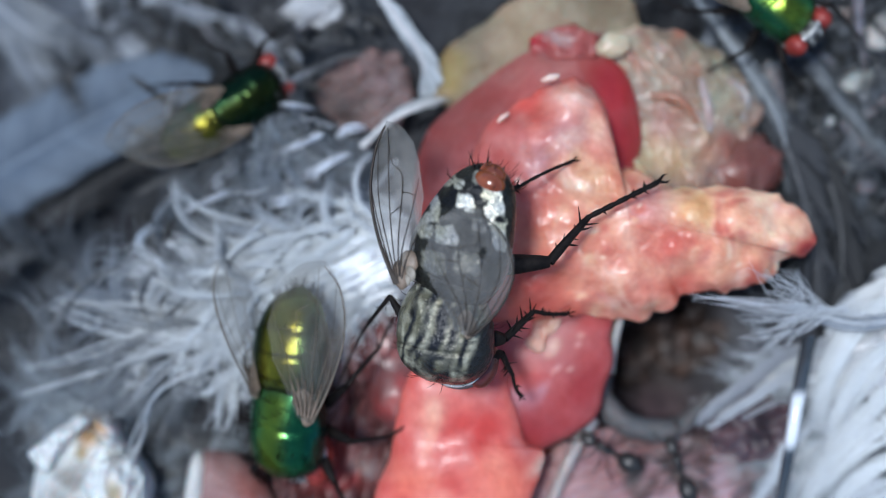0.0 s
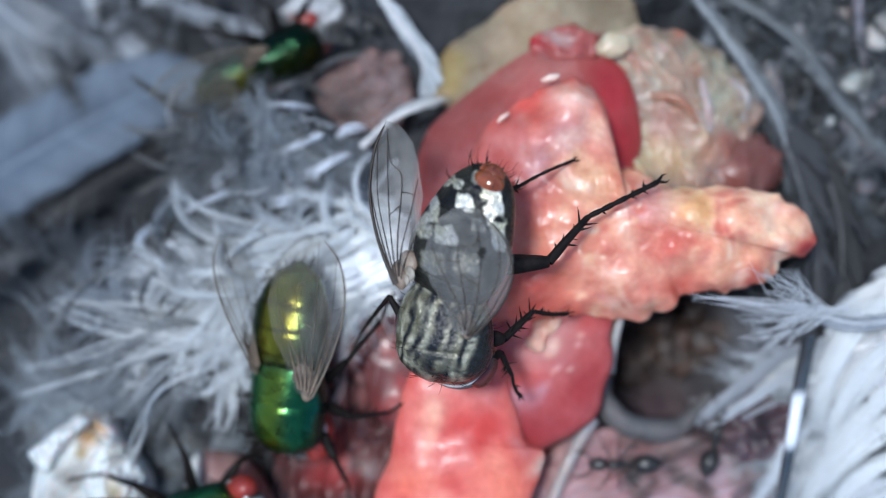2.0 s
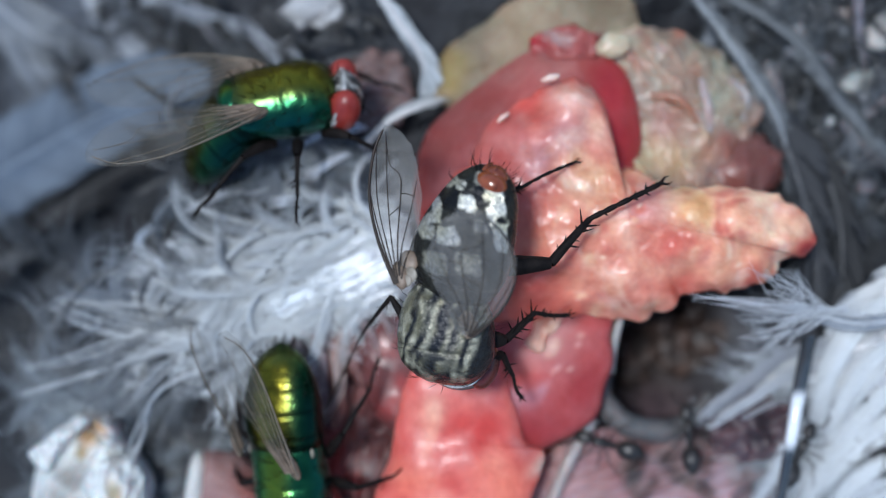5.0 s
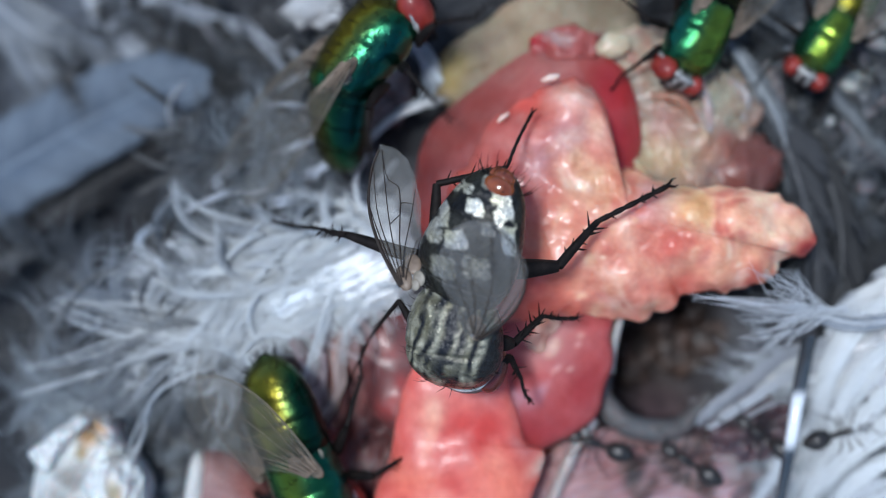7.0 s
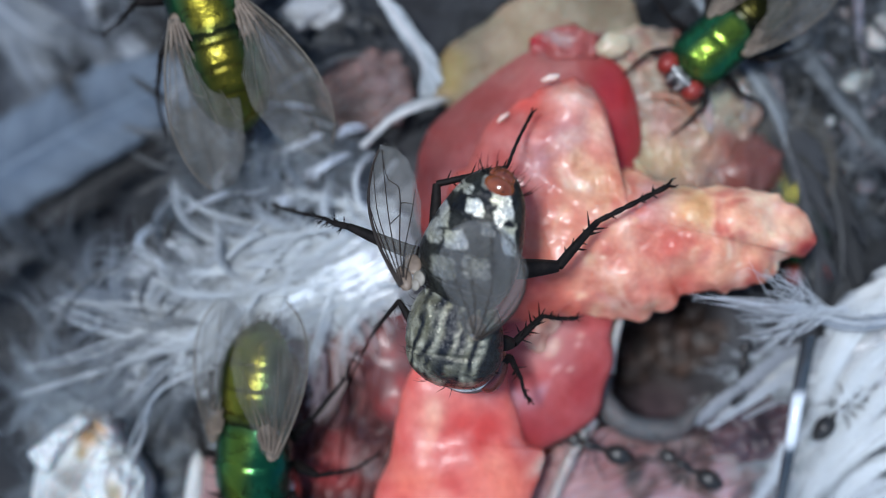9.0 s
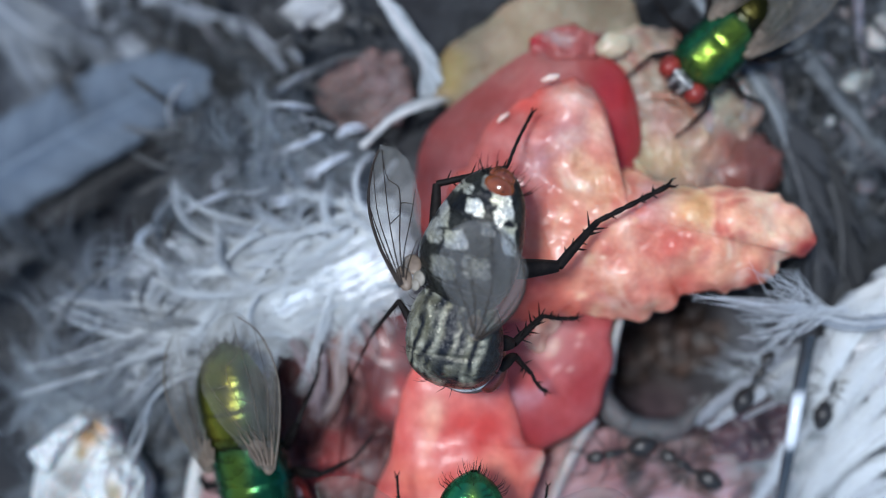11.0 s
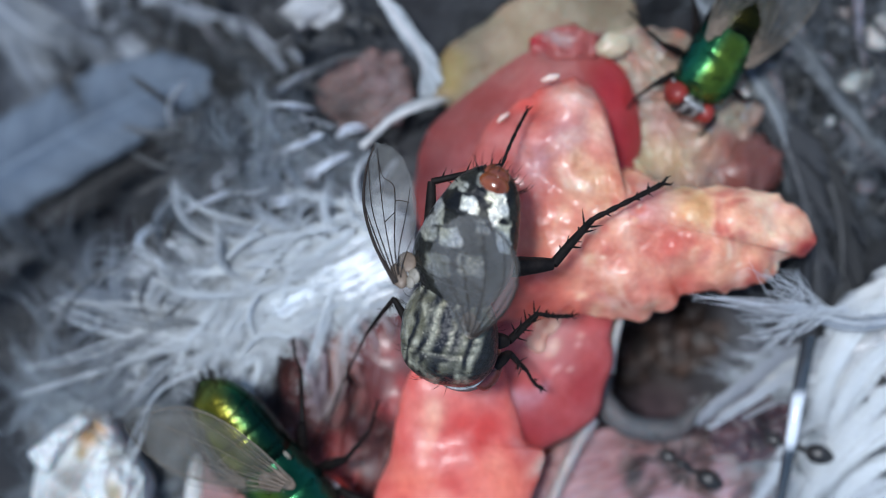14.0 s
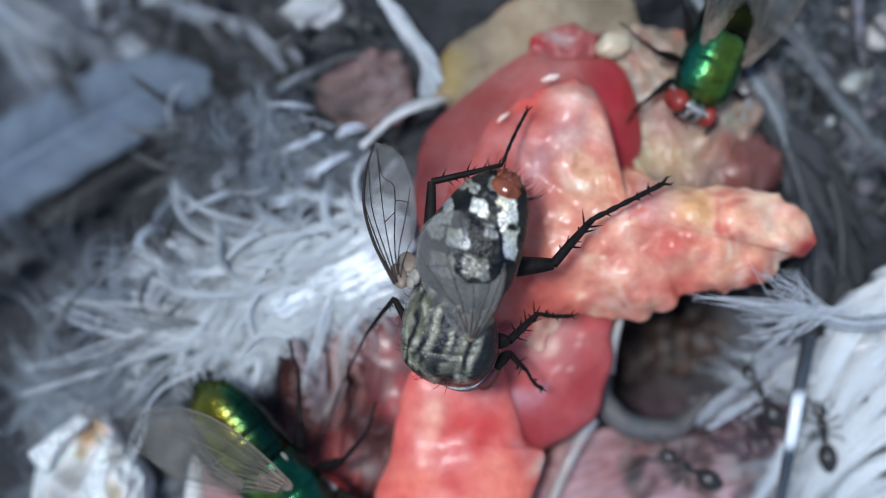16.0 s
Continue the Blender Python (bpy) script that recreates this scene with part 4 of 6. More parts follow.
# torn cavity
flesh("cavity", [(-8.57, -4.80, -7.50), (-5.52, -3.12, -7.00), (-2.82, -3.27, -7.00), (-1.61, -6.25, -6.50), (-1.91, -10.73, -6.50), (-2.81, -14.61, -6.50), (-6.73, -15.58, -7.00), (-8.87, -13.24, -7.50), (-8.61, -8.46, -8.00)], -7.6, .4,
      (0.081, 0.026, 0.025), [(-5.08, -11.35, 1.4, (0.267, 0.045, 0.043)), (-6.10, -11.94, 1.2, (0.299, 0.045, 0.043)), (-3.62, -7.27, 1.2, (0.267, 0.087, 0.084)), (-5.37, -5.22, 1.8, (0.256, 0.167, 0.169)), (-3.91, -4.64, 1.4, (0.267, 0.157, 0.169)), (-4.20, -9.31, 1.0, (0.064, 0.024, 0.027)), (-4.20, -11.35, .8, (0.267, 0.178, 0.169))], "dark red torn body cavity", seed=61, lump=.9, cell=1.6, folds=(70, 3, .8, .8))
for line in ([(-5.47, -3.84, -6.00), (-5.56, -5.89, -5.40), (-5.47, -8.30, -6.00), (-5.82, -9.58, -7.00)], [(-3.97, -3.53, -5.60), (-4.70, -4.41, -5.40), (-4.56, -6.19, -5.60), (-3.67, -7.38, -5.60)], [(-6.68, -3.84, -6.20), (-6.35, -5.31, -5.80), (-6.85, -7.15, -6.60)]):
    g = tube(line, [.35, .55, .45, .25], 10, 30)
    part("tissue_band", g, M_FAT, carcass, "pale torn tissue band", blend(g[0], (0.20, 0.105, 0.105), [(-5.4, -5.6, 1.0, (.34, .24, .24))]))
# pale membranes
dabs = [(SPECKS.uniform(7, 15), SPECKS.uniform(5, 12), SPECKS.uniform(.15, .5), SPECKS.choice(((.5, .42, .28), (.36, .14, .09), (.48, .36, .34), (.25, .22, .17), (.30, .12, .10)))) for k in range(60)]
flesh("membrane", [(7.61, 11.04, -6.00), (10.93, 11.82, -6.40), (13.82, 10.97, -6.80), (15.79, 9.34, -7.00), (16.84, 7.39, -7.00), (16.00, 5.72, -6.80), (13.81, 2.84, -5.60), (11.08, 2.68, -5.00), (9.05, 4.17, -5.40), (8.80, 8.36, -6.00)], -5.6, .5,
      (0.267, 0.194, 0.163), [(10.10, 9.66, 1.6, (0.344, 0.284, 0.232)), (9.51, 10.68, .9, (0.378, 0.327, 0.224)), (10.97, 11.12, 1.2, (0.232, 0.206, 0.146)), (13.31, 10.24, 1.3, (0.206, 0.202, 0.155)), (10.39, 4.41, 1.0, (0.396, 0.310, 0.189)), *dabs, (12.14, 5.57, 1.6, (0.450, 0.339, 0.236)), (11.26, 4.84, .9, (0.473, 0.378, 0.254)), (12.87, 9.08, .7, (0.292, 0.098, 0.062)), (12.43, 7.62, .8, (0.348, 0.189, 0.126)), (11.56, 9.37, 2.0, (0.372, 0.279, 0.222)), (14.77, 9.37, 1.6, (0.237, 0.218, 0.163)), (14.77, 7.33, 1.2, (0.348, 0.319, 0.244)), (11.85, 6.60, 1.2, (0.450, 0.299, 0.272)), (13.45, 7.03, .5, (0.416, 0.339, 0.309)), (15.06, 4.99, 1.6, (0.248, 0.098, 0.076)), (13.31, 4.99, .7, (0.395, 0.229, 0.171))],
      "pale pink and cream membrane over the ribs", M_FAT, seed=71, lump=.6, cell=1.3, segs=180, rings=60, folds=(-60, 2.6, .8, .28), edge=4, ragged=.3, fine=.1)
flesh("membrane", [(13.99, 5.73, -7.00), (16.12, 6.50, -7.20), (17.83, 5.46, -7.50), (18.13, 3.95, -7.50), (16.30, 2.42, -6.40), (13.81, 2.70, -5.60), (13.39, 4.19, -5.80)], -6.0, .5, (0.17, 0.058, 0.052), [(14.62, 4.11, .7, (0.24, 0.12, 0.105)), (14.18, 5.57, .8, (.2, .15, .14))], "brown-red membrane", M_FAT, seed=81, lump=.45, cell=1.3, ragged=.35, edge=3, fine=.05)
for line, col in (([(13.49, 8.90, -5.40), (13.79, 7.40, -5.00), (13.93, 5.94, -5.40)], (0.397, 0.343, 0.348)), ([(10.76, 7.97, -4.80), (12.21, 7.81, -4.60), (13.29, 6.66, -5.00)], (0.332, 0.180, 0.125)), ([(15.05, 8.95, -6.00), (15.91, 8.05, -5.80), (15.82, 6.74, -6.20)], (0.322, 0.312, 0.316))):
    g = tube(line, [.15, .3, .15], 8, 24)
    part("tendon", g, M_FAT, carcass, "pale tendon strand", blend(g[0], col, []))
flesh("fat", [(-0.57, 8.29, -7.00), (0.03, 10.43, -7.40), (1.99, 12.09, -7.40), (4.40, 13.59, -7.40), (7.72, 15.10, -7.40), (10.43, 12.69, -7.40), (8.87, 10.52, -6.80), (4.96, 9.88, -6.40), (2.27, 8.39, -6.40), (0.48, 7.52, -6.80)], -6.9, .4,
      (0.17, 0.142, 0.088), [(0.47, 8.78, 1.2, (0.272, 0.214, 0.061)), (4.26, 11.99, 2.5, (0.307, 0.248, 0.156)), (8.05, 11.99, 2.2, (0.237, 0.202, 0.133))], "tan skin fold", M_HIDE, seed=91, lump=.5, cell=2.2, edge=3, ragged=.12)
flesh("muscle", [(4.45, 10.28, -5.00), (5.04, 11.28, -5.00), (6.66, 11.67, -5.00), (7.98, 11.08, -5.00), (7.82, 10.03, -4.80), (6.05, 9.57, -4.60)], -4.6, .35, (0.332, 0.07, 0.06), [(6.30, 10.97, .6, (0.429, 0.272, 0.242)), (4.99, 10.39, .6, DEEP)], "small red muscle knob", seed=93, lump=.5, cell=1.0, segs=90, rings=24, ragged=.35)
flesh("skin_fold", [(-6.76, 8.98, -9.00), (-4.44, 10.53, -9.00), (-2.13, 10.06, -9.00), (-1.80, 7.22, -8.20), (-4.10, 6.30, -8.20), (-6.30, 6.98, -9.00)], -8.5, .3, (0.15, 0.10, 0.10), [(-3.91, 7.91, 1.0, (.17, .12, .12)), (-5.37, 7.33, .9, (.07, .06, .065)), (-2.74, 8.78, .7, (.2, .17, .175))], "dull brown-pink skin", M_HIDE, seed=95, lump=.5, cell=1.2, folds=(30, 2, .8, .3), ragged=.5, edge=3, fine=.15)
bruises = [(SPECKS.uniform(9.5, 17), SPECKS.uniform(-13, -9), SPECKS.uniform(.2, .75), SPECKS.choice(((.05, .038, .042), (.09, .055, .058), (.05, .04, .048), (.3, .2, .21), (.34, .27, .29)))) for k in range(46)]
flesh("skin_fold", [(4.42, -10.88, -8.00), (8.36, -9.67, -8.00), (12.67, -10.02, -8.50), (16.62, -10.17, -8.50), (19.06, -12.45, -8.50), (18.15, -15.80, -8.50), (9.58, -16.64, -8.00), (4.68, -15.58, -7.00), (3.78, -12.88, -7.00)], -6.9, .6,
      (0.349, 0.223, 0.247), [(8.93, -11.35, 1.6, (0.307, 0.167, 0.180)), (12.14, -11.64, 1.0, (0.097, 0.072, 0.079)), (14.18, -9.31, 1.4, (0.083, 0.066, 0.071)), (14.77, -11.35, 1.8, (0.405, 0.299, 0.348)), (5.72, -11.35, 1.2, (0.447, 0.274, 0.280)), (10.39, -9.89, .7, (0.322, 0.110, 0.106)), (16.23, -12.52, 1.0, (0.140, 0.104, 0.120)), *bruises], "bruised pink skin", M_HIDE, seed=97, lump=.6, folds=(20, 3, .8, .5))
flesh("skin_fold", [(-13.33, -11.38, -7.00), (-11.53, -10.78, -7.00), (-10.01, -11.66, -6.80), (-8.79, -13.72, -6.50), (-9.38, -15.81, -6.50), (-13.63, -15.88, -7.00)], -5.8, .6, (0.268, 0.160, 0.157), [(-9.75, -12.23, 1.0, (0.301, 0.109, 0.099))], "pale pink skin edge", M_HIDE, seed=99, lump=.3)


def down_mat(outline, top, bulge, seed):
    g = lobe(outline, top, bulge, seed=seed, lump=.7, cell=1.0, fine=.16, edge=2.5, skirt=2, folds=(205, 3, .45, .7), ragged=.6)
    # ground tint is darkened as shade in the gaps between locks
    part("down_mat", g, M_DOWN, carcass, "felted white down", blend(g[0], (.20, .225, .25), [(-8.5, -2.6, 2.6, (.42, .46, .5)), (-5.7, -1.4, 2.8, (.86, .9, .94)), (-7.6, -2.6, 1.9, (.84, .89, .93)), (-3.2, -0.85, 3.2, (.96, .98, 1.0)), (21.2, -6.5, 3.4, (.7, .72, .76))]))



down_mat([(-12.66, -3.55, -6.40), (-10.87, -1.76, -6.40), (-7.87, -0.27, -6.20), (-6.09, 1.52, -6.40), (-4.01, 2.72, -6.60), (-2.21, 2.12, -6.20), (-1.60, -0.86, -5.60), (-2.79, -3.08, -5.60), (-5.47, -3.99, -6.00), (-8.46, -5.33, -6.20), (-11.47, -5.34, -6.40)], -5.1, .5, 201)
down_mat([(-6.19, -2.19, -5.60), (-4.85, -0.41, -5.40), (-2.78, 0.77, -5.40), (-1.42, -0.86, -5.20), (-2.33, -2.92, -5.20), (-4.86, -3.41, -5.60)], -4.1, .4, 215)
down_mat([chart_mm(642 + 92 * math.cos(a) * (1 + .12 * math.sin(3 * a)), 478 - 66 * math.sin(a) - 22 * math.cos(a), -5.0) for a in np.arange(12) * math.tau / 12], -3.75, .35, 219)
down_mat([chart_mm(548 + 112 * math.cos(a) * (1 + .14 * math.sin(3 * a + 1)), 518 - 46 * math.sin(a) - 30 * math.cos(a), -5.4) for a in np.arange(14) * math.tau / 14], -4.25, .35, 223)
down_mat([(-15.49, -2.38, -7.40), (-14.26, -0.57, -7.20), (-12.15, -0.27, -7.20), (-10.63, -1.77, -7.00), (-10.63, -4.47, -7.00), (-13.36, -5.38, -7.20), (-15.19, -4.19, -7.40)], -5.6, .4, 205)
down_mat([(20.56, -4.47, -6.80), (22.32, -3.56, -6.60), (25.61, -4.76, -6.60), (25.61, -7.75, -6.60), (23.21, -8.35, -6.60), (20.82, -7.45, -6.60), (19.66, -5.96, -6.80)], -5.6, .4, 211)
down_mat([(-9.67, 5.79, -8.00), (-8.89, 7.14, -7.80), (-7.38, 7.14, -7.80), (-6.78, 6.08, -7.80), (-8.00, 5.03, -8.00)], -7, .3, 207)


for x, y, rx, ry, c in ((551, 18, 54, 30, .5), (500, 218, 40, 26, .7)):
    ring = [chart_mm(x + rx * math.cos(-a), y + ry * math.sin(-a), -8.6) for a in np.arange(9) * math.tau / 9]
    g = lobe(ring, -8.3, .5, seed=x, lump=.35, cell=.7, fine=.16, segs=60, rings=16, skirt=1.5, edge=2, ragged=.5, folds=(50, 1.4, .4, .4))
    part("down_tuft", g, M_DOWN, carcass, "small tuft of pale down", blend(g[0], (c, c * 1.02, c * 1.05), []))


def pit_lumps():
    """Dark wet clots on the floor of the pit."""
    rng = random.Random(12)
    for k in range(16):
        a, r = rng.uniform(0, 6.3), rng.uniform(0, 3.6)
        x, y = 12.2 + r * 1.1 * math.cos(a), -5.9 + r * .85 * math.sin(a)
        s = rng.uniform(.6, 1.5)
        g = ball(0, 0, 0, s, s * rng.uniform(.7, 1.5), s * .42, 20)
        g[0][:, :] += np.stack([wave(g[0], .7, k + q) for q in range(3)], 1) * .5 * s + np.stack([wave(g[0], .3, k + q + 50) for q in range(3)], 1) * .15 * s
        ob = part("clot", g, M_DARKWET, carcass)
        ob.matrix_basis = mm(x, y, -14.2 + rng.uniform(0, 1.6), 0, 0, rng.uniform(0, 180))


pit_lumps()


# ---- plumage ----
BLUE, GREY, DARK, WHITE, DUSK, PALE = (.11, .145, .19), (.14, .17, .20), (.028, .032, .037), (.92, .97, 1.0), (.075, .088, .105), (.36, .42, .47)

feather("large blue-grey wing feather lying on the flank", [(-32.26, 0.2, -14.50), (-25.08, 4.3, -13.60), (-20.28, 7.0, -13.20), (-16.3, 8.8, -12.60), (-12.9, 9.4, -12.20)], 2.8, (.15, .19, .245), (.18, .225, .285), 160, 62, 3, rad=.02, quill_r=.12, wisp=.02, gaps=.0, taper=(1.05, 1.05, 1, .75, .1))
feather("dark grey wing feather under the blue one", [(-30.46, -5.78, -15.00), (-24.57, -0.29, -14.60), (-20.39, 3.25, -14.60), (-14.65, 6.81, -15.00)], 2.6, (.014, .016, .021), (.02, .022, .026), 120, 34, 4, rad=.06, wisp=.3, gaps=.16)
feather("dull grey feather at the carcass edge", [(-27.12, 15.45, -14.50), (-23.18, 12.20, -14.10), (-19.41, 10.64, -14.50), (-13.09, 9.76, -15.50)], 5.6, (.26, .29, .33), (.27, .30, .34), 120, 30, 5, rad=.09, wisp=.1)
feather("dull grey feather at the carcass edge", [(-21.33, 16.74, -14.50), (-17.74, 13.80, -14.10), (-15.2, 12.1, -14.50), (-13.0, 11.2, -15.50)], 5.0, (.46, .50, .56), (.44, .48, .53), 110, 34, 6, rad=.09, wisp=.1)
feather("dark grey curled feather", [(-14.59, 16.10, -14.50), (-13.26, 12.20, -14.10), (-10.09, 10.31, -14.50), (-5.30, 10.04, -15.10)], 4.0, DARK, (.1, .1, .12), 110, 32, 7, rad=.09, wisp=.1)
feather("dark grey curled feather", [(-8.48, 16.10, -14.50), (-9.09, 13.15, -14.00), (-7.20, 11.28, -14.50), (-4.01, 10.69, -15.10)], 3.4, (.035, .038, .045), (.06, .06, .07), 90, 32, 8, rad=.08, wisp=.12)
feather("grey-white feather beside the tan skin", [(-4.32, 15.04, -7.00), (-2.51, 12.29, -6.60), (-1.17, 10.20, -6.60), (-0.96, 8.14, -7.00)], 1.5, (.55, .6, .64), (.5, .5, .52), 90, 18, 9, rad=.03, wisp=.12, gaps=.1)
feather("small pale feather tucked against the muscle", [(-4.28, 5.38, -6.00), (-2.79, 6.70, -5.60), (-1.30, 7.44, -5.60), (0.03, 7.91, -6.00)], 1.0, (.55, .58, .6), (.55, .55, .55), 70, 16, 10, rad=.03, wisp=.12, gaps=.1)
for line, w, col, sd in (([(12.91, 14.27, -8.00), (15.49, 10.54, -7.00), (17.90, 6.64, -7.00), (18.67, 3.06, -8.00)], 1.3, (.24, .265, .29), 21),
                         ([(18.84, 10.74, -9.00), (20.58, 8.86, -8.50), (22.71, 6.42, -8.50), (25.57, 3.70, -9.00)], 1.0, (.16, .18, .2), 22),
                         ([(14.73, 10.03, -8.00), (17.66, 6.66, -7.40), (19.40, 1.83, -7.00), (20.00, -3.57, -7.00)], 2.6, (.055, .06, .07), 23),
                         ([(18.37, 7.61, -8.00), (20.67, 3.35, -7.40), (21.20, -1.17, -7.00), (20.07, -6.00, -7.40)], 2.2, (.03, .033, .038), 24),
                         ([(13.64, 14.71, -9.00), (18.47, 11.61, -8.60), (21.82, 7.65, -8.60), (24.96, 3.40, -9.00)], 1.2, (.13, .145, .16), 25)):
    feather("narrow dark grey feather lying on soil", line, w, col, [c * 1.3 for c in col], 90, 24, sd, rad=.08, wisp=.25, gaps=.16, quill_r=.12)
feather("white belly feather with a silky vane", [(27.25, -3.54, -6.00), (22.99, -4.71, -5.60), (19.6, -6.0, -5.60), (17.0, -6.9, -6.50)], 2.6, (.74, .78, .82), (.8, .8, .82), 200, 22, 31, rad=.09, wisp=.08)
feather("white belly feather with a silky vane", [(27.37, 0.63, -6.50), (23.68, -2.05, -6.00), (21.89, -4.73, -6.00), (19.60, -7.74, -6.50)], 3.0, (.82, .86, .9), (.8, .8, .82), 160, 24, 32, rad=.09, wisp=.08)
feather("white belly feather with a silky vane", [(28.10, -9.58, -7.00), (24.41, -9.54, -6.60), (21.42, -10.14, -6.60), (17.90, -12.58, -7.00)], 3.6, (.62, .66, .7), (.8, .8, .82), 160, 24, 33, rad=.09, wisp=.1)
def frayed_tip():
    """A frayed feather tip: thin barbs that fan out from a quill and cling together in points."""
    rng = random.Random(5)
    root = thing("feather", "frayed translucent feather tip caught under the meat flap", "feather", None, "feathers of the carcass")
    g = tube([chart_mm(1600, 572, -4.6), chart_mm(1520, 560, -3.6), chart_mm(1440, 548, -2.6), chart_mm(1380, 540, -1.8)], [.10, .08, .05, .02], 6, 30)
    part("quill", g, M_QUILL, root, "", np.tile(np.array((.7, .74, .78)), (len(g[0]), 1)))
    points = [(1218, 524, .2), (1240, 530, 0), (1264, 545, -.4), (1285, 560, -.8), (1300, 604, -1.6), (1322, 626, -2), (1316, 476, .4), (1338, 488, .2), (1358, 490, 0), (1304, 538, -.2), (1345, 512, -.2), (1322, 570, -1), (1362, 606, -1.8), (1376, 474, .2)]
    out = []
    for x, y, z in points:
        bx = 1440 + rng.gauss(0, 26) - .25 * (1340 - x)
        n = rng.randint(5, 9)
        for k in range(n):
            sx, sy = bx + rng.gauss(0, 16), 549 + rng.gauss(0, 4)
            ex, ey = x + abs(rng.gauss(0, 26)), y + rng.gauss(0, 6)
            mx, my = (sx + ex) / 2 + rng.gauss(0, 4), (sy + ey) / 2 + (y - 545) * .16 + rng.gauss(0, 5)
            out.append(tube([chart_mm(sx, sy, -2.6), chart_mm(mx, my, (z - 2.6) / 2 + rng.gauss(.15, .12)), chart_mm(ex, ey, z)], [.016, .014, .005], 4, 9))
    g = merge(out)
    tagged(part("barb_fringe", g, M_DOWN, root, "", np.tile(np.array((.72, .76, .80)), (len(g[0]), 1))), kind="stuff")


frayed_tip()
feather("small translucent feather hanging from the meat flap", [chart_mm(1600, 566, -4.4), chart_mm(1520, 572, -3.4), chart_mm(1440, 560, -2.9), chart_mm(1380, 576, -2.5)], 1.1, (.42, .46, .51), (.75, .8, .85), 120, 24, 37, rad=.02, wisp=.2, gaps=.08, quill_r=.07, taper=(.8, 1, .8, .25))
SILK = "silky white feather lock combed round the pit"
for k, (line, w, n, c) in enumerate((
        ([chart_mm(1228, 752, -6.6), chart_mm(1268, 718, -5.8), chart_mm(1325, 674, -5.4), chart_mm(1392, 626, -5.2), chart_mm(1475, 604, -5.4)], .30, 70, (.46, .49, .54)),
        ([chart_mm(1250, 758, -6.6), chart_mm(1296, 726, -5.8), chart_mm(1350, 692, -5.4), chart_mm(1415, 654, -5.2), chart_mm(1505, 644, -5.4)], .26, 60, (.62, .66, .71)),
        ([chart_mm(1310, 742, -6.0), chart_mm(1360, 716, -5.8), chart_mm(1405, 698, -5.6)], .16, 24, (.34, .35, .38)),
        ([(24.77, -2.34, -5.60), (22.23, -3.50, -4.80), (20.72, -5.25, -4.60), (19.92, -7.34, -5.00), (19.77, -9.47, -5.80)], .6, 150, WHITE),
        ([(25.37, -4.12, -5.60), (23.11, -4.97, -4.80), (21.60, -6.43, -4.60), (20.51, -8.52, -5.00), (20.41, -10.68, -6.00)], .6, 150, WHITE),
        ([(25.37, -6.49, -5.60), (23.45, -7.34, -5.00), (22.28, -8.52, -5.00), (20.84, -10.01, -5.20), (19.51, -11.57, -6.00)], .5, 130, WHITE),
        ([(25.37, -8.56, -5.60), (23.20, -9.12, -5.20), (21.43, -10.30, -5.20), (19.77, -12.14, -5.80), (18.95, -13.68, -6.20)], .45, 110, WHITE),
        ([(25.46, -10.68, -6.00), (23.29, -10.93, -5.60), (21.51, -12.12, -5.60), (20.11, -13.95, -6.00)], .45, 110, WHITE),
        ([(19.29, -9.52, -6.40), (17.99, -10.36, -5.80), (17.40, -11.85, -5.80), (16.27, -13.68, -6.20)], .4, 80, (.72, .78, .84)),
        ([(25.46, -13.06, -6.00), (23.59, -12.71, -5.60), (21.85, -13.63, -5.80), (20.70, -15.14, -6.00)], .5, 90, (.8, .85, .9)))):
    lock(SILK, line, w * 1.2, int(n * 1.9), c, 700 + k, .026, .5, .35)


def dark_patch():
    g = lobe([(13.9, -9.84, -6.20), (15.0, -8.4, -6.0), (17.20, -7.7, -6.00), (18.6, -8.6, -6.1), (18.5, -10.2, -6.20), (17.23, -11.1, -6.20), (15.14, -10.89, -6.20)], -6.1, .1, seed=301, lump=.5, cell=.9, segs=80, rings=20, ragged=.5)
    ob = part("skin_patch", g, M_FLESH, carcass, "dark purple bare skin", blend(g[0], (.085, .058, .07), [(16.8, -9.3, .8, (.035, .026, .032)), (15.2, -9.8, .6, (.14, .1, .11)), (17.9, -10.3, .6, (.2, .16, .18))]))
    return ob


dark_patch()


def bare_quill(label, line, r, colour, surface=M_QUILL, glints=()):
    root = thing("quill", label, "feather quill", None, "bare quills")
    g = tube(line, r, 10, 40)
    c = np.tile(np.array(colour, float), (len(g[0]), 1))
    # each stretch from y0 to y1 gets a highlight painted into the shaft colour
    for y0, y1, pale in glints:
        w = np.clip(np.minimum(g[0][:, 1] - y0, y1 - g[0][:, 1]) / .5 + .5, 0, 1)[:, None]
        c = c * (1 - w) + np.array(pale) * w
    part("shaft", g, surface, root, "", c)


# dark shaft; the white glint along its middle is painted into the tint
bare_quill("shiny dark feather shaft with a painted white glint over white feathers", [(19.09, -4.68, -5.00), (18.34, -7.24, -3.60), (17.87, -9.84, -3.40), (17.42, -13.46, -4.50)], [.42, .38, .33, .24], (.05, .058, .066), M_SHAFT, [(-10.2, -7.4, (.8, .84, .88))])
bare_quill("white broken quill end", [(-12.92, -10.74, -6.60), (-13.00, -11.87, -6.00), (-13.32, -14.30, -6.40)], [.15, .42, .5, .45], (.62, .6, .56), M_TATTER)
bare_quill("translucent pale tube round the pit", [(8.66, -6.22, -6.60), (8.47, -7.97, -6.40), (9.96, -9.35, -6.40), (12.33, -9.45, -6.40), (14.19, -7.72, -6.80)], [.35, .62, .66, .3], (.075, .085, .095), M_HIDE)
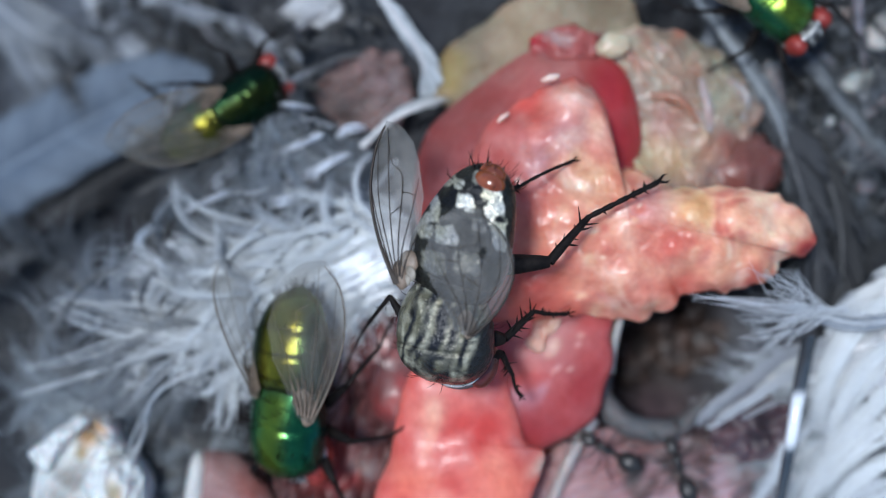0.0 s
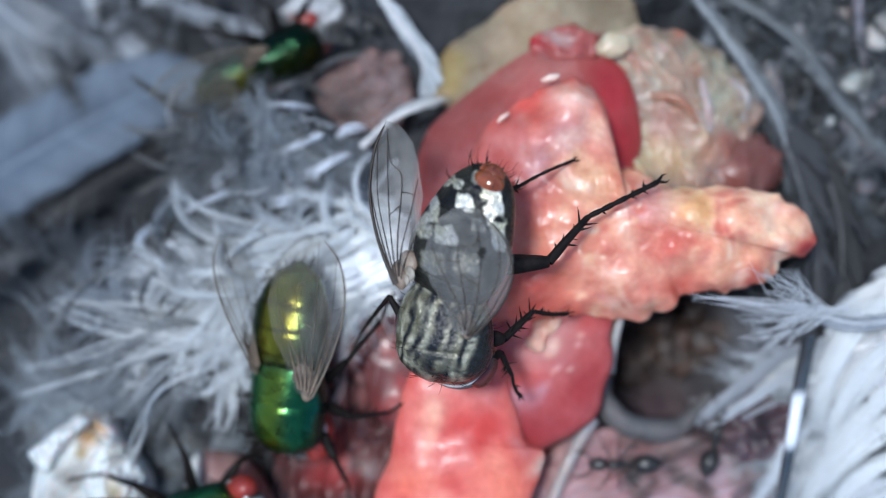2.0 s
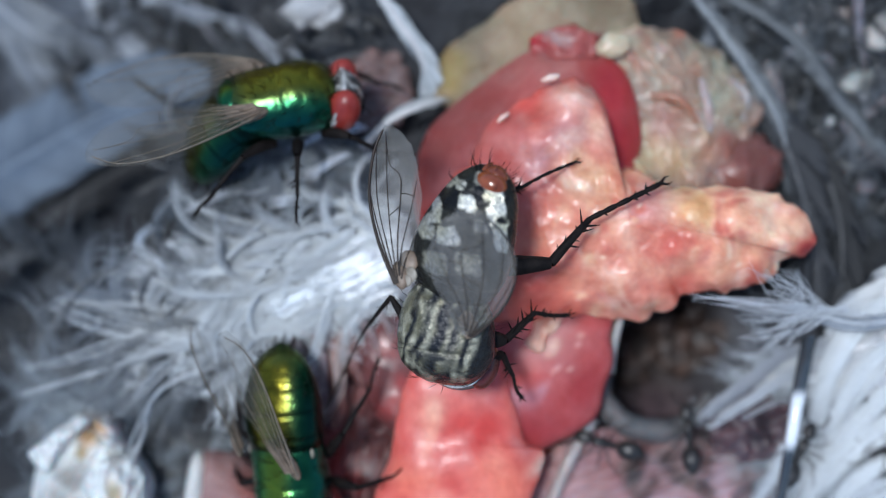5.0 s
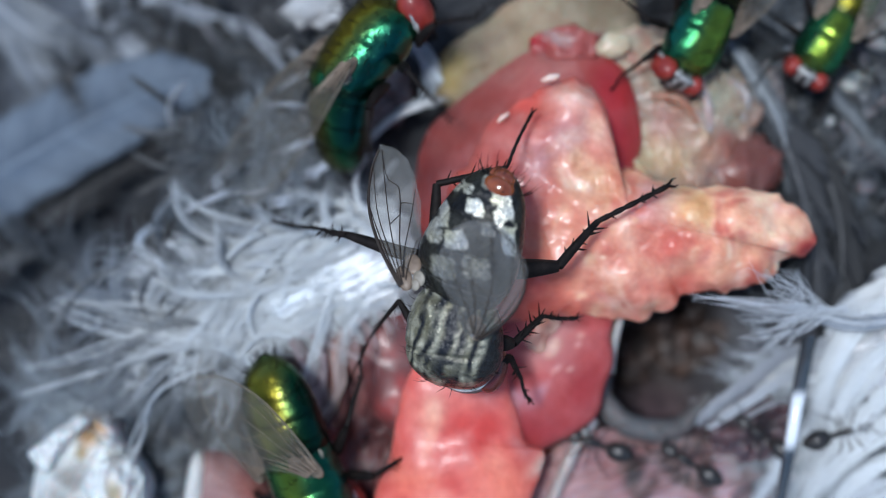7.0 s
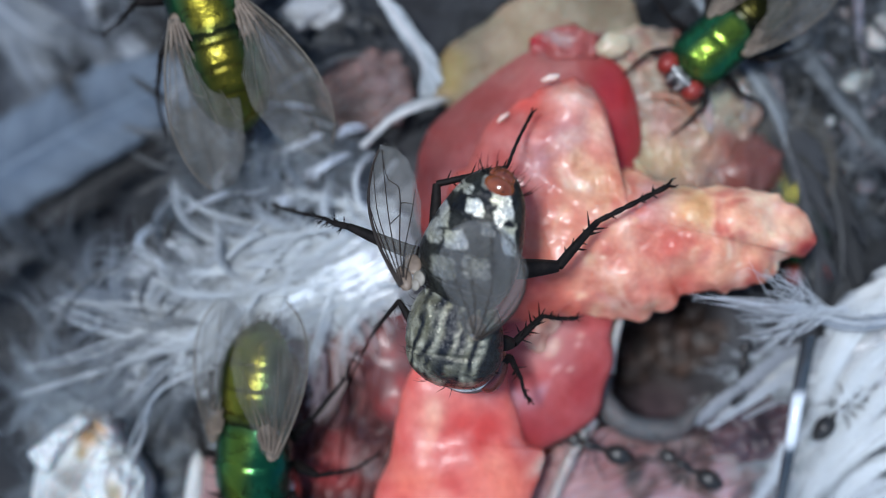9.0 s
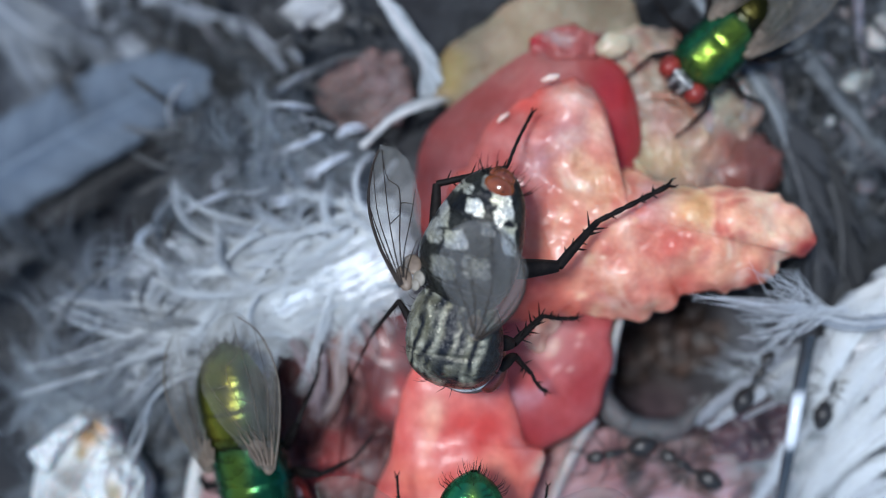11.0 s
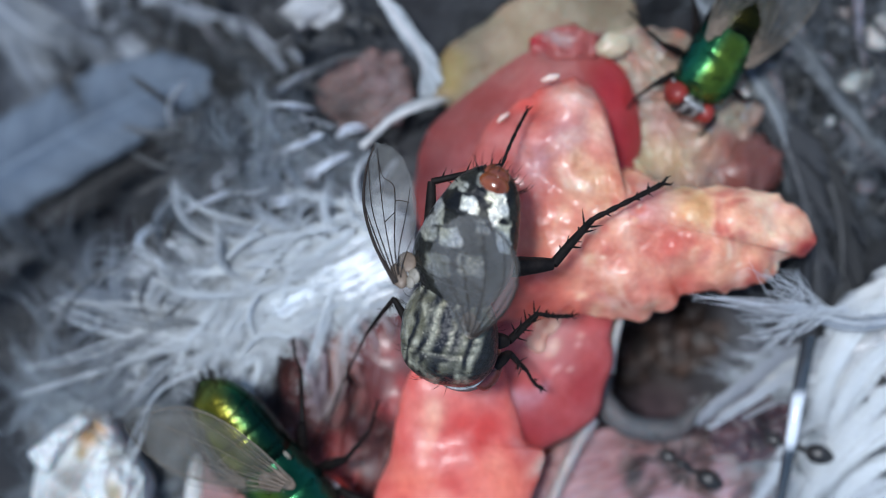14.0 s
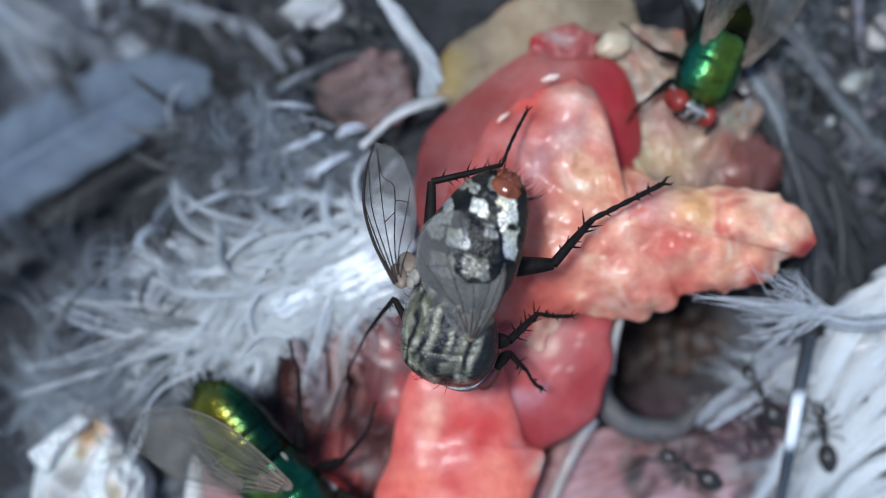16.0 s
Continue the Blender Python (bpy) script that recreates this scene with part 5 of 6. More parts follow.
bare_quill("pale sinew at the edge of the meat", [(9.16, -3.53, -4.00), (8.85, -4.95, -4.40), (8.78, -6.45, -5.00)], [.2, .25, .15], (.4, .4, .4), M_FAT)
bare_quill("pale sinew at the edge of the meat", [(7.91, -8.89, -6.00), (6.70, -10.93, -5.60), (5.66, -13.31, -5.60)], [.36, .36, .3], (.34, .33, .34), M_FAT)


def tufts():
    rng = random.Random(3)
    white = "soft white down feather with curled barbs"
    for k, (line, reach) in enumerate((
            ([(-1.89, -1.75, -5.50), (-6.60, -3.51, -5.00), (-11.31, -4.68, -5.00), (-16.18, -5.62, -6.00)], 2.9),
            ([(-2.49, -0.86, -5.50), (-6.57, -1.73, -4.60), (-10.10, -2.91, -4.60), (-13.44, -2.63, -5.50)], 4.0),
            ([(-3.08, 0.33, -5.50), (-7.18, 0.32, -4.80), (-9.55, 0.03, -5.00), (-12.61, -1.46, -6.00)], 3.6),
            ([(-2.80, 2.41, -6.00), (-6.63, 2.69, -5.40), (-9.01, 2.99, -5.60), (-11.47, 2.12, -6.40)], 3.4),
            ([(-4.00, 4.51, -6.50), (-6.66, 4.79, -6.00), (-8.46, 6.29, -6.20), (-9.39, 7.21, -6.60)], 2.6),
            ([(-6.66, 0.62, -6.00), (-9.60, 2.40, -5.60), (-11.42, 4.49, -6.00), (-12.08, 6.01, -6.60)], 3.0),
            ([(-7.85, -4.13, -6.00), (-13.16, -6.19, -5.60), (-16.78, -7.11, -6.00), (-20.16, -5.65, -6.60)], 3.6),
            ([(-10.83, -5.32, -6.00), (-14.34, -3.53, -5.60), (-16.78, -2.94, -6.00), (-18.40, -2.07, -6.80)], 3.4))):
        down_feather(white, line, reach, {3: (.26, .30, .34), 4: (.30, .34, .38), 5: (.09, .105, .12), 6: (.24, .27, .30), 7: (.30, .34, .39)}.get(k, (.6, .65, .7) if k == 2 else WHITE), 100 + k, 30 if k in (3, 4, 5, 7) else 34, 12, .036, .8, 30, 85)
    for k in range(4):
        x, y = rng.uniform(-10, -3.2), rng.uniform(-4.2, 1.2)
        y -= max(0, -6 - x) * .35
        a = math.radians(rng.uniform(185, 230))
        L = rng.uniform(3.5, 6)
        dx, dy = L * math.cos(a) / 2, L * math.sin(a) / 2
        down_feather(white, [(x - dx, y - dy, -4.9), (x, y, -4.5), (x + dx, y + dy, -5.0)], rng.uniform(2.4, 3.6), WHITE, 400 + k, 22, 12, .03, .5, 16, 45)
    for k in range(14):
        x, y = rng.uniform(-12, -5), rng.uniform(-2.5, 6.2)
        a = rng.uniform(110, 220)
        L = rng.uniform(3.5, 6)
        dx, dy = L * math.cos(math.radians(a)) / 2, L * math.sin(math.radians(a)) / 2
        down_feather(white, [(x - dx, y - dy, -6.8), (x, y, -6.0), (x + dx, y + dy, -6.6)], rng.uniform(2.2, 3.6), rng.choice((PALE, GREY, DUSK, DARK, DARK)), 140 + k, 14, 10, .04, 1.0, 38, 100)

    def scatter(label, x0, x1, y0, y1, z, count, colours, seed, a0, a1, reach, locks=26, curl=60, size=(2.5, 5.5), spread=50):
        for k in range(count):
            x, y = rng.uniform(x0, x1), rng.uniform(y0, y1)
            if math.hypot(x - 15.7, y + 10) < 2.4:
                continue
            if abs(x - 12.5) < 5.4 and abs(y + 5.6) < 4.4:
                continue
            a, L = math.radians(rng.uniform(a0, a1)), rng.uniform(*size)
            dx, dy = L * math.cos(a) / 2, L * math.sin(a) / 2
            down_feather(label, [(x - dx, y - dy, z - .6), (x, y, z + rng.uniform(-.3, .5)), (x + dx, y + dy, z - .4)], reach * rng.uniform(.7, 1.2), rng.choice(colours), seed + k, locks, 8, .05, .9, spread, curl * 1.4)
    scatter("loose grey down feather on the flank", -22, -11, -9, 2, -11, 14, (DUSK, DARK, DARK, DARK, DARK), 200, 140, 230, 3.0)
    scatter("dark grey down feather at the carcass edge", -21, -1, 9.4, 13, -13.5, 12, (DUSK, DARK, DARK, DARK, (.3, .33, .37)), 240, 0, 360, 2.6)
    scatter("dark down feather tangled on the soil", 14, 24, -2, 14, -11, 22, (DARK, DARK, DUSK, GREY), 280, 0, 360, 2.6)
    scatter("silky white belly down feather", 14.5, 23, -13.5, -3, -7.2, 7, (WHITE, PALE, (.66, .73, .8)), 320, 190, 230, 3.2, 40, 30, (4, 7), 26)
    scatter("pale down feather beside the lump", -22, -9, -14, -7, -9.6, 12, (PALE, GREY, DUSK, DUSK), 360, 130, 260, 2.6)


tufts()
SWEEP = "long white down lock swept over the flank"
lock(SWEEP, [(-1.45, -0.86, -5.20), (-3.63, -1.14, -4.40), (-6.26, -2.02, -4.20), (-8.92, -3.79, -4.60), (-11.95, -5.29, -5.40)], 1.5, 280, WHITE, 601, .027)
lock(SWEEP, [(-1.89, -1.95, -5.20), (-4.23, -2.3, -4.60), (-6.57, -3.2, -4.60), (-9.25, -4.5, -5.00), (-13.50, -6.51, -6.00)], .8, 160, WHITE, 602, .027)
lock(SWEEP, [(-1.75, 1.21, -5.40), (-4.23, 0.32, -4.60), (-6.57, -0.85, -4.60), (-9.25, -1.74, -5.00), (-12.29, -1.75, -5.80)], 1.3, 180, WHITE, 603, .027)
srng = random.Random(47)
for k in range(64):
    sx, sy = srng.uniform(330, 730), srng.uniform(370, 600)
    sx = max(sx, 470) if sy < 440 else sx
    sy = min(sy, 500) if sx > 520 else sy
    sy += max(0, 560 - sx) * .14
    a0, bend, L = math.radians(srng.gauss(195, 24)), math.radians(srng.gauss(0, 95)), srng.uniform(90, 240)
    z0 = srng.uniform(-5.2, -3.9) - max(0, 520 - sx) * .004
    arc, ax, ay = [], sx, sy
    for q in range(6):
        arc.append(chart_mm(ax, ay, z0 + .6 * math.sin(q * .7 + k) - (.8 if q == 5 else 0)))
        ax, ay = ax + L / 5 * math.cos(a0 + bend * q / 5), ay - L / 5 * math.sin(a0 + bend * q / 5)
    # shade towards the left and lower left is put into the locks' white
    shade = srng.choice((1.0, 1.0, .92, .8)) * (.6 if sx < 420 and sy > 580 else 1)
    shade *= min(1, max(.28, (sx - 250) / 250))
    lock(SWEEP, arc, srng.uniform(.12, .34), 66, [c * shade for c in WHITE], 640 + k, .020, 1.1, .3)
for k in range(34):
    sx, sy = srng.uniform(500, 725), srng.uniform(395, 545)
    sy = min(sy, 560 - (sx - 500) * .12)
    a0, bend, L = math.radians(srng.gauss(200, 16)), math.radians(srng.gauss(0, 60)), srng.uniform(70, 150)
    arc = [chart_mm(sx + L * q / 4 * math.cos(a0 + bend * q / 8), sy - L * q / 4 * math.sin(a0 + bend * q / 8), -3.75 - .25 * abs(q - 1.5) - max(0, 620 - sx) * .003) for q in range(5)]
    lock(SWEEP, arc, srng.uniform(.1, .3), 40, WHITE, 1040 + k, .013, 1.0, .15)
SWIRL = "swirled grey and white plumage lock behind the down"
qrng = random.Random(83)
for k in range(110):
    sx, sy = qrng.uniform(330, 730), qrng.uniform(40, 400)
    if sy < 120 and sx < 430 or sy > 300 and sx > 560 or 590 < sx < 730 and 100 < sy < 225:
        continue
    turn = math.radians(qrng.gauss(205 if sy > 230 else 150, 28))
    bend, L = math.radians(qrng.gauss(30, 70)), qrng.uniform(60, 170)
    near = math.exp(-((sx - 590) / 130) ** 2 - ((sy - 285) / 90) ** 2)
    pale = qrng.random() < .16 + .75 * near
    lie = -6.0 if pale and near > .2 else -8.3
    arc, ax, ay = [], sx, sy
    for q in range(5):
        arc.append(chart_mm(ax, ay, lie + .6 * math.sin(q * .8 + k) + qrng.uniform(-.3, .3)))
        ax, ay = ax + L / 4 * math.cos(turn + bend * q / 4), ay - L / 4 * math.sin(turn + bend * q / 4)
    tone = qrng.choice((.4, .7, .95) if near > .25 else (.2, .32, .45)) if pale else qrng.choice((.012, .02, .03, .05, .09))
    if sx > 490 or sy > 205:
        lock(SWIRL, arc, qrng.uniform(.12, .38), 46, (tone, tone * 1.06, tone * 1.15), 900 + k, .026, .9, .3)
STRAY = "long white down barb lying loose over darker down"
for k, line in enumerate((((520, 590), (400, 585), (250, 600), (120, 630), (35, 650)), ((460, 600), (330, 600), (180, 580), (105, 545)), ((420, 610), (300, 620), (160, 660), (40, 690)), ((400, 630), (300, 690), (240, 760), (222, 820)),
                          ((380, 560), (260, 560), (150, 540), (90, 520)), ((340, 470), (268, 490), (250, 540), (290, 575), (345, 560), (350, 520)), ((330, 500), (285, 505), (278, 540), (310, 555)), 
                          ((700, 560), (600, 545), (470, 590), (330, 640), (215, 655)), ((500, 470), (420, 480), (370, 520), (300, 650)), ((430, 520), (360, 540), (230, 640), (150, 730)),
                          ((470, 610), (455, 660), (430, 720)), ((420, 640), (390, 690), (385, 760)), ((330, 640), (290, 660), (215, 740)), ((240, 470), (170, 500), (110, 560), (60, 640)))):
    for q in range(2):
        pts = [chart_mm(x + srng.gauss(0, 7), y + srng.gauss(0, 7), -4.6 - .5 * abs(i - 1.5) - max(0, 330 - x) * .006) for i, (x, y) in enumerate(line)]
        # barbs starting further left or higher carry shade in their white
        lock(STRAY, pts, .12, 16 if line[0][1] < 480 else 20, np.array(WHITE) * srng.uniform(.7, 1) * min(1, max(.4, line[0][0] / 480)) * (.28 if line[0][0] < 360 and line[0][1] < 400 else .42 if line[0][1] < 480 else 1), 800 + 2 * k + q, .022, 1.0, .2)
VEIL = "pink-stained down barbs drawn over the cavity"
for k, (line, w, n, c) in enumerate(((((604, 585), (600, 640), (596, 700), (560, 748)), .24, 60, (.62, .50, .47)), (((515, 600), (545, 650), (566, 700), (558, 745)), .34, 50, (.52, .40, .42)), (((530, 585), (580, 610), (640, 640), (700, 668)), .12, 22, (.66, .56, .58)),
                                     (((625, 560), (655, 590), (668, 630), (660, 690)), .16, 26, (.55, .42, .42)), (((560, 590), (575, 640), (570, 690), (540, 720)), .3, 44, (.50, .40, .43)), (((668, 548), (690, 580), (700, 620)), .14, 20, (.62, .48, .47)))):
    lock(VEIL, [chart_mm(x, y, -4.4 - .3 * i) for i, (x, y) in enumerate(line)], w, n, c, 860 + k, .024, .6, .2)
CURL = "grey-white curled down lock"
crng = random.Random(29)
for k in range(16):
    cx, cy = crng.uniform(170, 560), crng.uniform(250, 620)
    cx = max(cx, 330) if cy < 430 else cx
    r, a0, way = crng.uniform(28, 70), crng.uniform(0, 6.3), crng.choice((-1, 1))
    arc = [chart_mm(cx + r * math.cos(a0 + way * q * .75), cy + r * math.sin(a0 + way * q * .75), -6.2 + .5 * math.sin(q)) for q in range(4)]
    lock(CURL, arc, crng.uniform(.3, .6), 22, crng.choice((WHITE, (.6, .67, .74)) if cy > 430 else (GREY, DUSK, DARK)), 620 + k, .022, .8)


def pale_lump():
    root = thing("tissue_lump", "white crumpled lump with an orange stain", "tissue lump")
    for k, (line, top, spots) in enumerate((
            ([(-21.94, -12.40, -8.00), (-20.80, -10.24, -7.60), (-19.11, -8.65, -7.40), (-17.45, -9.16, -7.40), (-16.39, -10.82, -7.40), (-15.37, -12.65, -7.60), (-16.43, -15.37, -7.60), (-21.34, -15.43, -8.00)], -6.4, [(-18.36, -9.54, .8, (.58, .32, .10)), (-19.67, -11.94, .9, (.32, .3, .27))]),
            ([(-18.93, -12.21, -6.40), (-18.15, -11.15, -6.20), (-16.66, -10.85, -6.20), (-15.59, -12.21, -6.40), (-15.79, -14.60, -6.40), (-18.33, -14.60, -6.40)], -5.2, [(-18.06, -10.77, .5, (.6, .5, .3))]),
            ([(-21.81, -10.74, -6.60), (-20.68, -9.80, -6.20), (-19.16, -8.83, -6.00), (-18.56, -9.25, -6.00), (-19.83, -10.42, -6.40), (-20.95, -11.96, -6.80)], -5.6, []),
            ([(-18.48, -8.78, -6.40), (-17.40, -8.91, -6.20), (-16.66, -10.40, -6.20), (-17.29, -10.72, -6.40), (-18.03, -9.82, -6.40)], -5.7, [(-17.86, -9.46, .5, (.5, .3, .14))]))):
        g = lobe(line, top, .5, seed=13 + k * 3, lump=.5, cell=.9, fine=.1, segs=80, rings=24, skirt=2, folds=(40 + 35 * k, 1.6, .5, .5))
        part("fold", g, M_TATTER, root, "", blend(g[0], (.74, .75, .73), spots + [(-20.3, -13.6, .9, (.36, .34, .30)), (-17.2, -13.0, .7, (.45, .38, .25)), (-19.0, -10.6, .5, (.4, .3, .16)), (-16.8, -11.2, .5, (.34, .33, .31))]))


pale_lump()


def grain(name, label, x, y, z, a, b, c, rz, colour):
    g = ball(0, 0, 0, a, b, c, 14)
    g[0][:] += np.stack([wave(g[0], .45, q) for q in (3, 5, 7)], 1) * (.5 * a, .35 * a, .4 * c)
    ob = part(name, g, M_FAT, None, "", np.tile(np.array(colour, float), (len(g[0]), 1)))
    ob.matrix_basis = mm(x, y, z, 0, 0, rz)
    tagged(ob, label, "fly egg")


grain("fly_egg", "cream grain lying on the red muscle", 8.75, 10.54, -4.60, .6, .95, .24, -70, (.5, .45, .33))
grain("fly_egg", "small pink-white grain on the muscle", 3.03, 6.66, -1.90, .14, .4, .14, -55, (.85, .55, .48))
grain("fly_egg", "small pink-white grain on the muscle", 5.40, 8.60, -1.20, .2, .5, .2, -80, (.9, .6, .52))


def loose_fibres():
    """Single grey barbs strewn over the soil crumbs."""
    rng = random.Random(61)
    clumps = []
    for k in range(150):
        x, y = rng.uniform(14.5, 25), rng.uniform(0, 14.5)
        tone = rng.choice((.025, .04, .06, .1, .2))
        clumps.append((x, y, rng.uniform(-9.6, -8.2), rng.gauss(-55, 40), 6, rng.uniform(1.5, 6), rng.gauss(0, 50), rng.randint(1, 3), rng.uniform(.03, .09), .5, .12, (tone, tone * 1.08, tone * 1.18)))
    g, col = strands(clumps, 63, 9, 4)
    tagged(part("feather_fibre", g, M_QUILL, None, "", col), "loose grey feather fibres strewn on dark soil", "feather fibre", kind="stuff")


loose_fibres()


def pebble(label, px, py, z, a, b, turn, colour, seed):
    """A small worn stone among the soil crumbs."""
    g = ball(0, 0, 0, a, b, min(a, b) * .8, 22)
    v = g[0]
    v += v * (.22 * wave(v, max(a, b) * .8, seed) + .08 * wave(v, max(a, b) * .3, seed + 1))[:, None]
    root = part("pebble", g, M_HIDE, None, "", blend(v, colour, [(a * .4, b * .2, a * .4, [c * .5 for c in colour]), (-a * .5, 0, a * .3, [min(.8, c * 1.4) for c in colour])]))
    root.matrix_basis = mm(*chart_mm(px, py, z), 0, 0, turn)
    return tagged(root, label, "pebble", "pebbles on the soil")


for k, (px, py, a, b, turn, c) in enumerate(((1562, 58, 1.1, .85, 70, (.46, .46, .44)), (1512, 146, 1.15, .55, 22, (.30, .34, .33)), (1490, 302, .45, .62, -10, (.26, .23, .18)), (1362, 128, .55, .62, 30, (.26, .26, .27)), (1414, 56, .36, .42, 10, (.22, .23, .25)),
                                            (1492, 24, .4, .3, 0, (.24, .22, .21)), (1472, 216, .26, .24, 0, (.6, .62, .66)), (1458, 276, .3, .26, 20, (.42, .44, .5)), (1479, 240, .28, .22, 0, (.16, .16, .17)), (1455, 110, .75, .5, -40, (.14, .15, .17)), (1532, 330, .5, .4, 15, (.14, .14, .16)), (1396, 92, .3, .3, 0, (.2, .21, .24)))):
    pebble("small pale worn pebble on dark soil" if c[0] > .25 else "small dull grey pebble on dark soil", px, py, -9.4, a, b, turn, c, 300 + k)
for k, (line, r, c) in enumerate(((((1364, 132), (1392, 220), (1424, 340)), .4, (.13, .135, .15)), (((1490, 212), (1520, 250), (1572, 300)), .3, (.15, .16, .19)), (((1519, -10), (1521, 50), (1528, 118)), .26, (.2, .21, .26)), (((1572, 172), (1535, 205), (1520, 235)), .2, (.14, .14, .16)))):
    g = tube([chart_mm(x, y, -8.9 - .3 * i) for i, (x, y) in enumerate(line)], [r, r * .9, r * .6], 10, 30)
    v = g[0]
    v += np.stack([wave(v, .5, 330 + k + q) for q in range(3)], 1) * r * .5
    tagged(part("twig", g, M_HIDE, None, "", blend(v, c, [])), "short grey weathered twig lying on soil", "twig", "twigs on the soil")


def crumbs():
    rng = random.Random(8)
    gs = []
    for k in range(2600):
        x, y = rng.uniform(9, 25), rng.uniform(-9, 14.5)
        r = rng.uniform(.2, .8) * rng.uniform(.5, 1.3)
        pit = (x - 12.8) ** 2 + (y + 6) ** 2 < 13
        if pit or (y < 1 or x < 16.2 - max(0, y - 8) * .5):
            continue
        g = ball(x, y, (-14.6 if pit else -11.5) + rng.uniform(-1, 1.2), r, r * rng.uniform(.6, 1.4), r * .8, 7)
        g[0][:] += np.stack([wave(g[0], .3, q) for q in range(3)], 1) * r * .35
        gs.append(g)
    ob = part("soil_crumbs", merge(gs), M_CRUMB)
    tagged(ob, "dark glinting soil crumbs among feathers", "soil", kind="stuff")


crumbs()


# ---- insects in their places ----
def stance(x, y, z, heading, pitch=0, roll=0, h=2.7):
    """A fly whose thorax is centred at x, y, z; heading in degrees from the x axis, pitch lifts the head, roll dips its right side."""
    return mm(x, y, z) @ pose(0, 0, 0, pitch, roll, heading - 90) @ mm(0, 0, -h)


ROLLED = (-98, -15, 24)
FLESH_AT = stance(*chart_mm(788, 594, 3.8), *ROLLED, 3.3)
flesh_hero, flesh_abdomen, flesh_legs = flesh_fly("grey flesh fly with striped back feeding on red meat", FLESH_AT, pose(0, 0, 0, ROLLED[1], ROLLED[2], 0),
    [((-.6, -3.2, 1.6), (5.11, -0.62, 3.20), (7.08, 1.56, 2.20), (10.59, 3.30, 1.20)),
     ((-1.5, 0.2, 2.0), (2.97, -4.33, 3.00), (4.45, -3.04, 1.60), (6.12, -3.21, 0.40)),
     ((-1.3, 1.4, 2.0), (2.85, -5.05, 2.20), (3.44, -6.22, 1.00), (3.86, -7.31, 0.20)),
     ((1.3, -1.0, 2.0), (-0.74, 3.37, 2.40), (2.69, 4.20, 2.20), (3.97, 6.94, 0.30)),
     ((1.2, -3.4, 1.8), (-5.00, 1.30, 2.20), (-6.30, 1.75, 0.60), (-9.03, 2.47, -2.50)),
     ((1.3, 1.4, 2.0), (-2.59, -2.31, 1.80), (-4.08, -4.22, -1.00), (-6.19, -8.70, -5.50))],
    ((chart_mm(706, 503, 5.6), chart_mm(648, 221, 4.6), 10, 2.55, 0), (chart_mm(833, 594, 6.2), chart_mm(910, 394, 7.4), -4, 4.3, .12)))

def beside(px, py, heading, roll=25):
    return stance(*chart_mm(px, py, -2.9), heading, -14, roll)


BESIDE_SPREAD, BESIDE_SHUT = beside(492, 706, -100), beside(520, 842, -92)
fly_beside = bottle_fly("green bottle fly with golden abdomen beside the meat", BESIDE_SPREAD, 11, 1.07, nose=-80, tuck=1.4, dull=.85, gild=.1, gut_dull=.85, slim=.98,
                        spread_wings=((chart_mm(430, 648, -1.4), chart_mm(346, 424, .6), -52, 3.0, 0), (chart_mm(528, 694, .4), chart_mm(603, 425, 1.2), 4, 3.9, 0)))
# dull and gut_dull darken this fly's tints for the shade it walks in
fly_back = bottle_fly("green bottle fly walking over the down", stance(-10.09, 8.09, -4.50, 25, 0, 20), 12, 0.8, ((-14, 8, 0), (20, 14, 0)), -75, 1.4, .13, gut_dull=.5)
# gut_dull puts the shadow of the wings into the abdomen tint
fly_roaming = bottle_fly("green bottle fly with clear spread wings roaming the feathers", stance(-28.44, -14.71, -3.00, 20), 13, 1.08, ((24, 9, 0), (12, 3, 0)), -30, 0.0, .8, 0.0, .33, gut_dull=.5)
fly_corner = bottle_fly("green bottle fly feeding on the pale membrane", stance(17.98, 12.29, -4.00, -50), 14, .85, ((12, 10, 0), (10, 12, 0)), gild=.19, gut_dull=.12)
fly_soil = bottle_fly("small green bottle fly on the dark feathers", stance(24.27, 16.69, -6.00, -130), 15, .74, ((12, 10, 0), (10, 12, 0)), gild=.19, gut_dull=.8)
fly_below = bottle_fly("green bottle fly at the lower meat strip", stance(0.44, -22.25, 2.00, -90), 16, .95, ((58, 8, 0), (55, 8, 0)), -60, 1.0, 1.0, gild=0.0, gut_dull=1.5, gut_gold=-.15)
fly_darting = bottle_fly("green bottle fly darting past in flight", stance(*chart_mm(1180, -260, 8), -50), 17, .9, ((70, 20, 0), (65, 20, 0)), -30)
ANTS = [ant("small glossy black ant crawling on bruised skin", stance(9.22, -10.93, -5.60, 60, 0, 0, .75), k, .9) for k in range(4)]


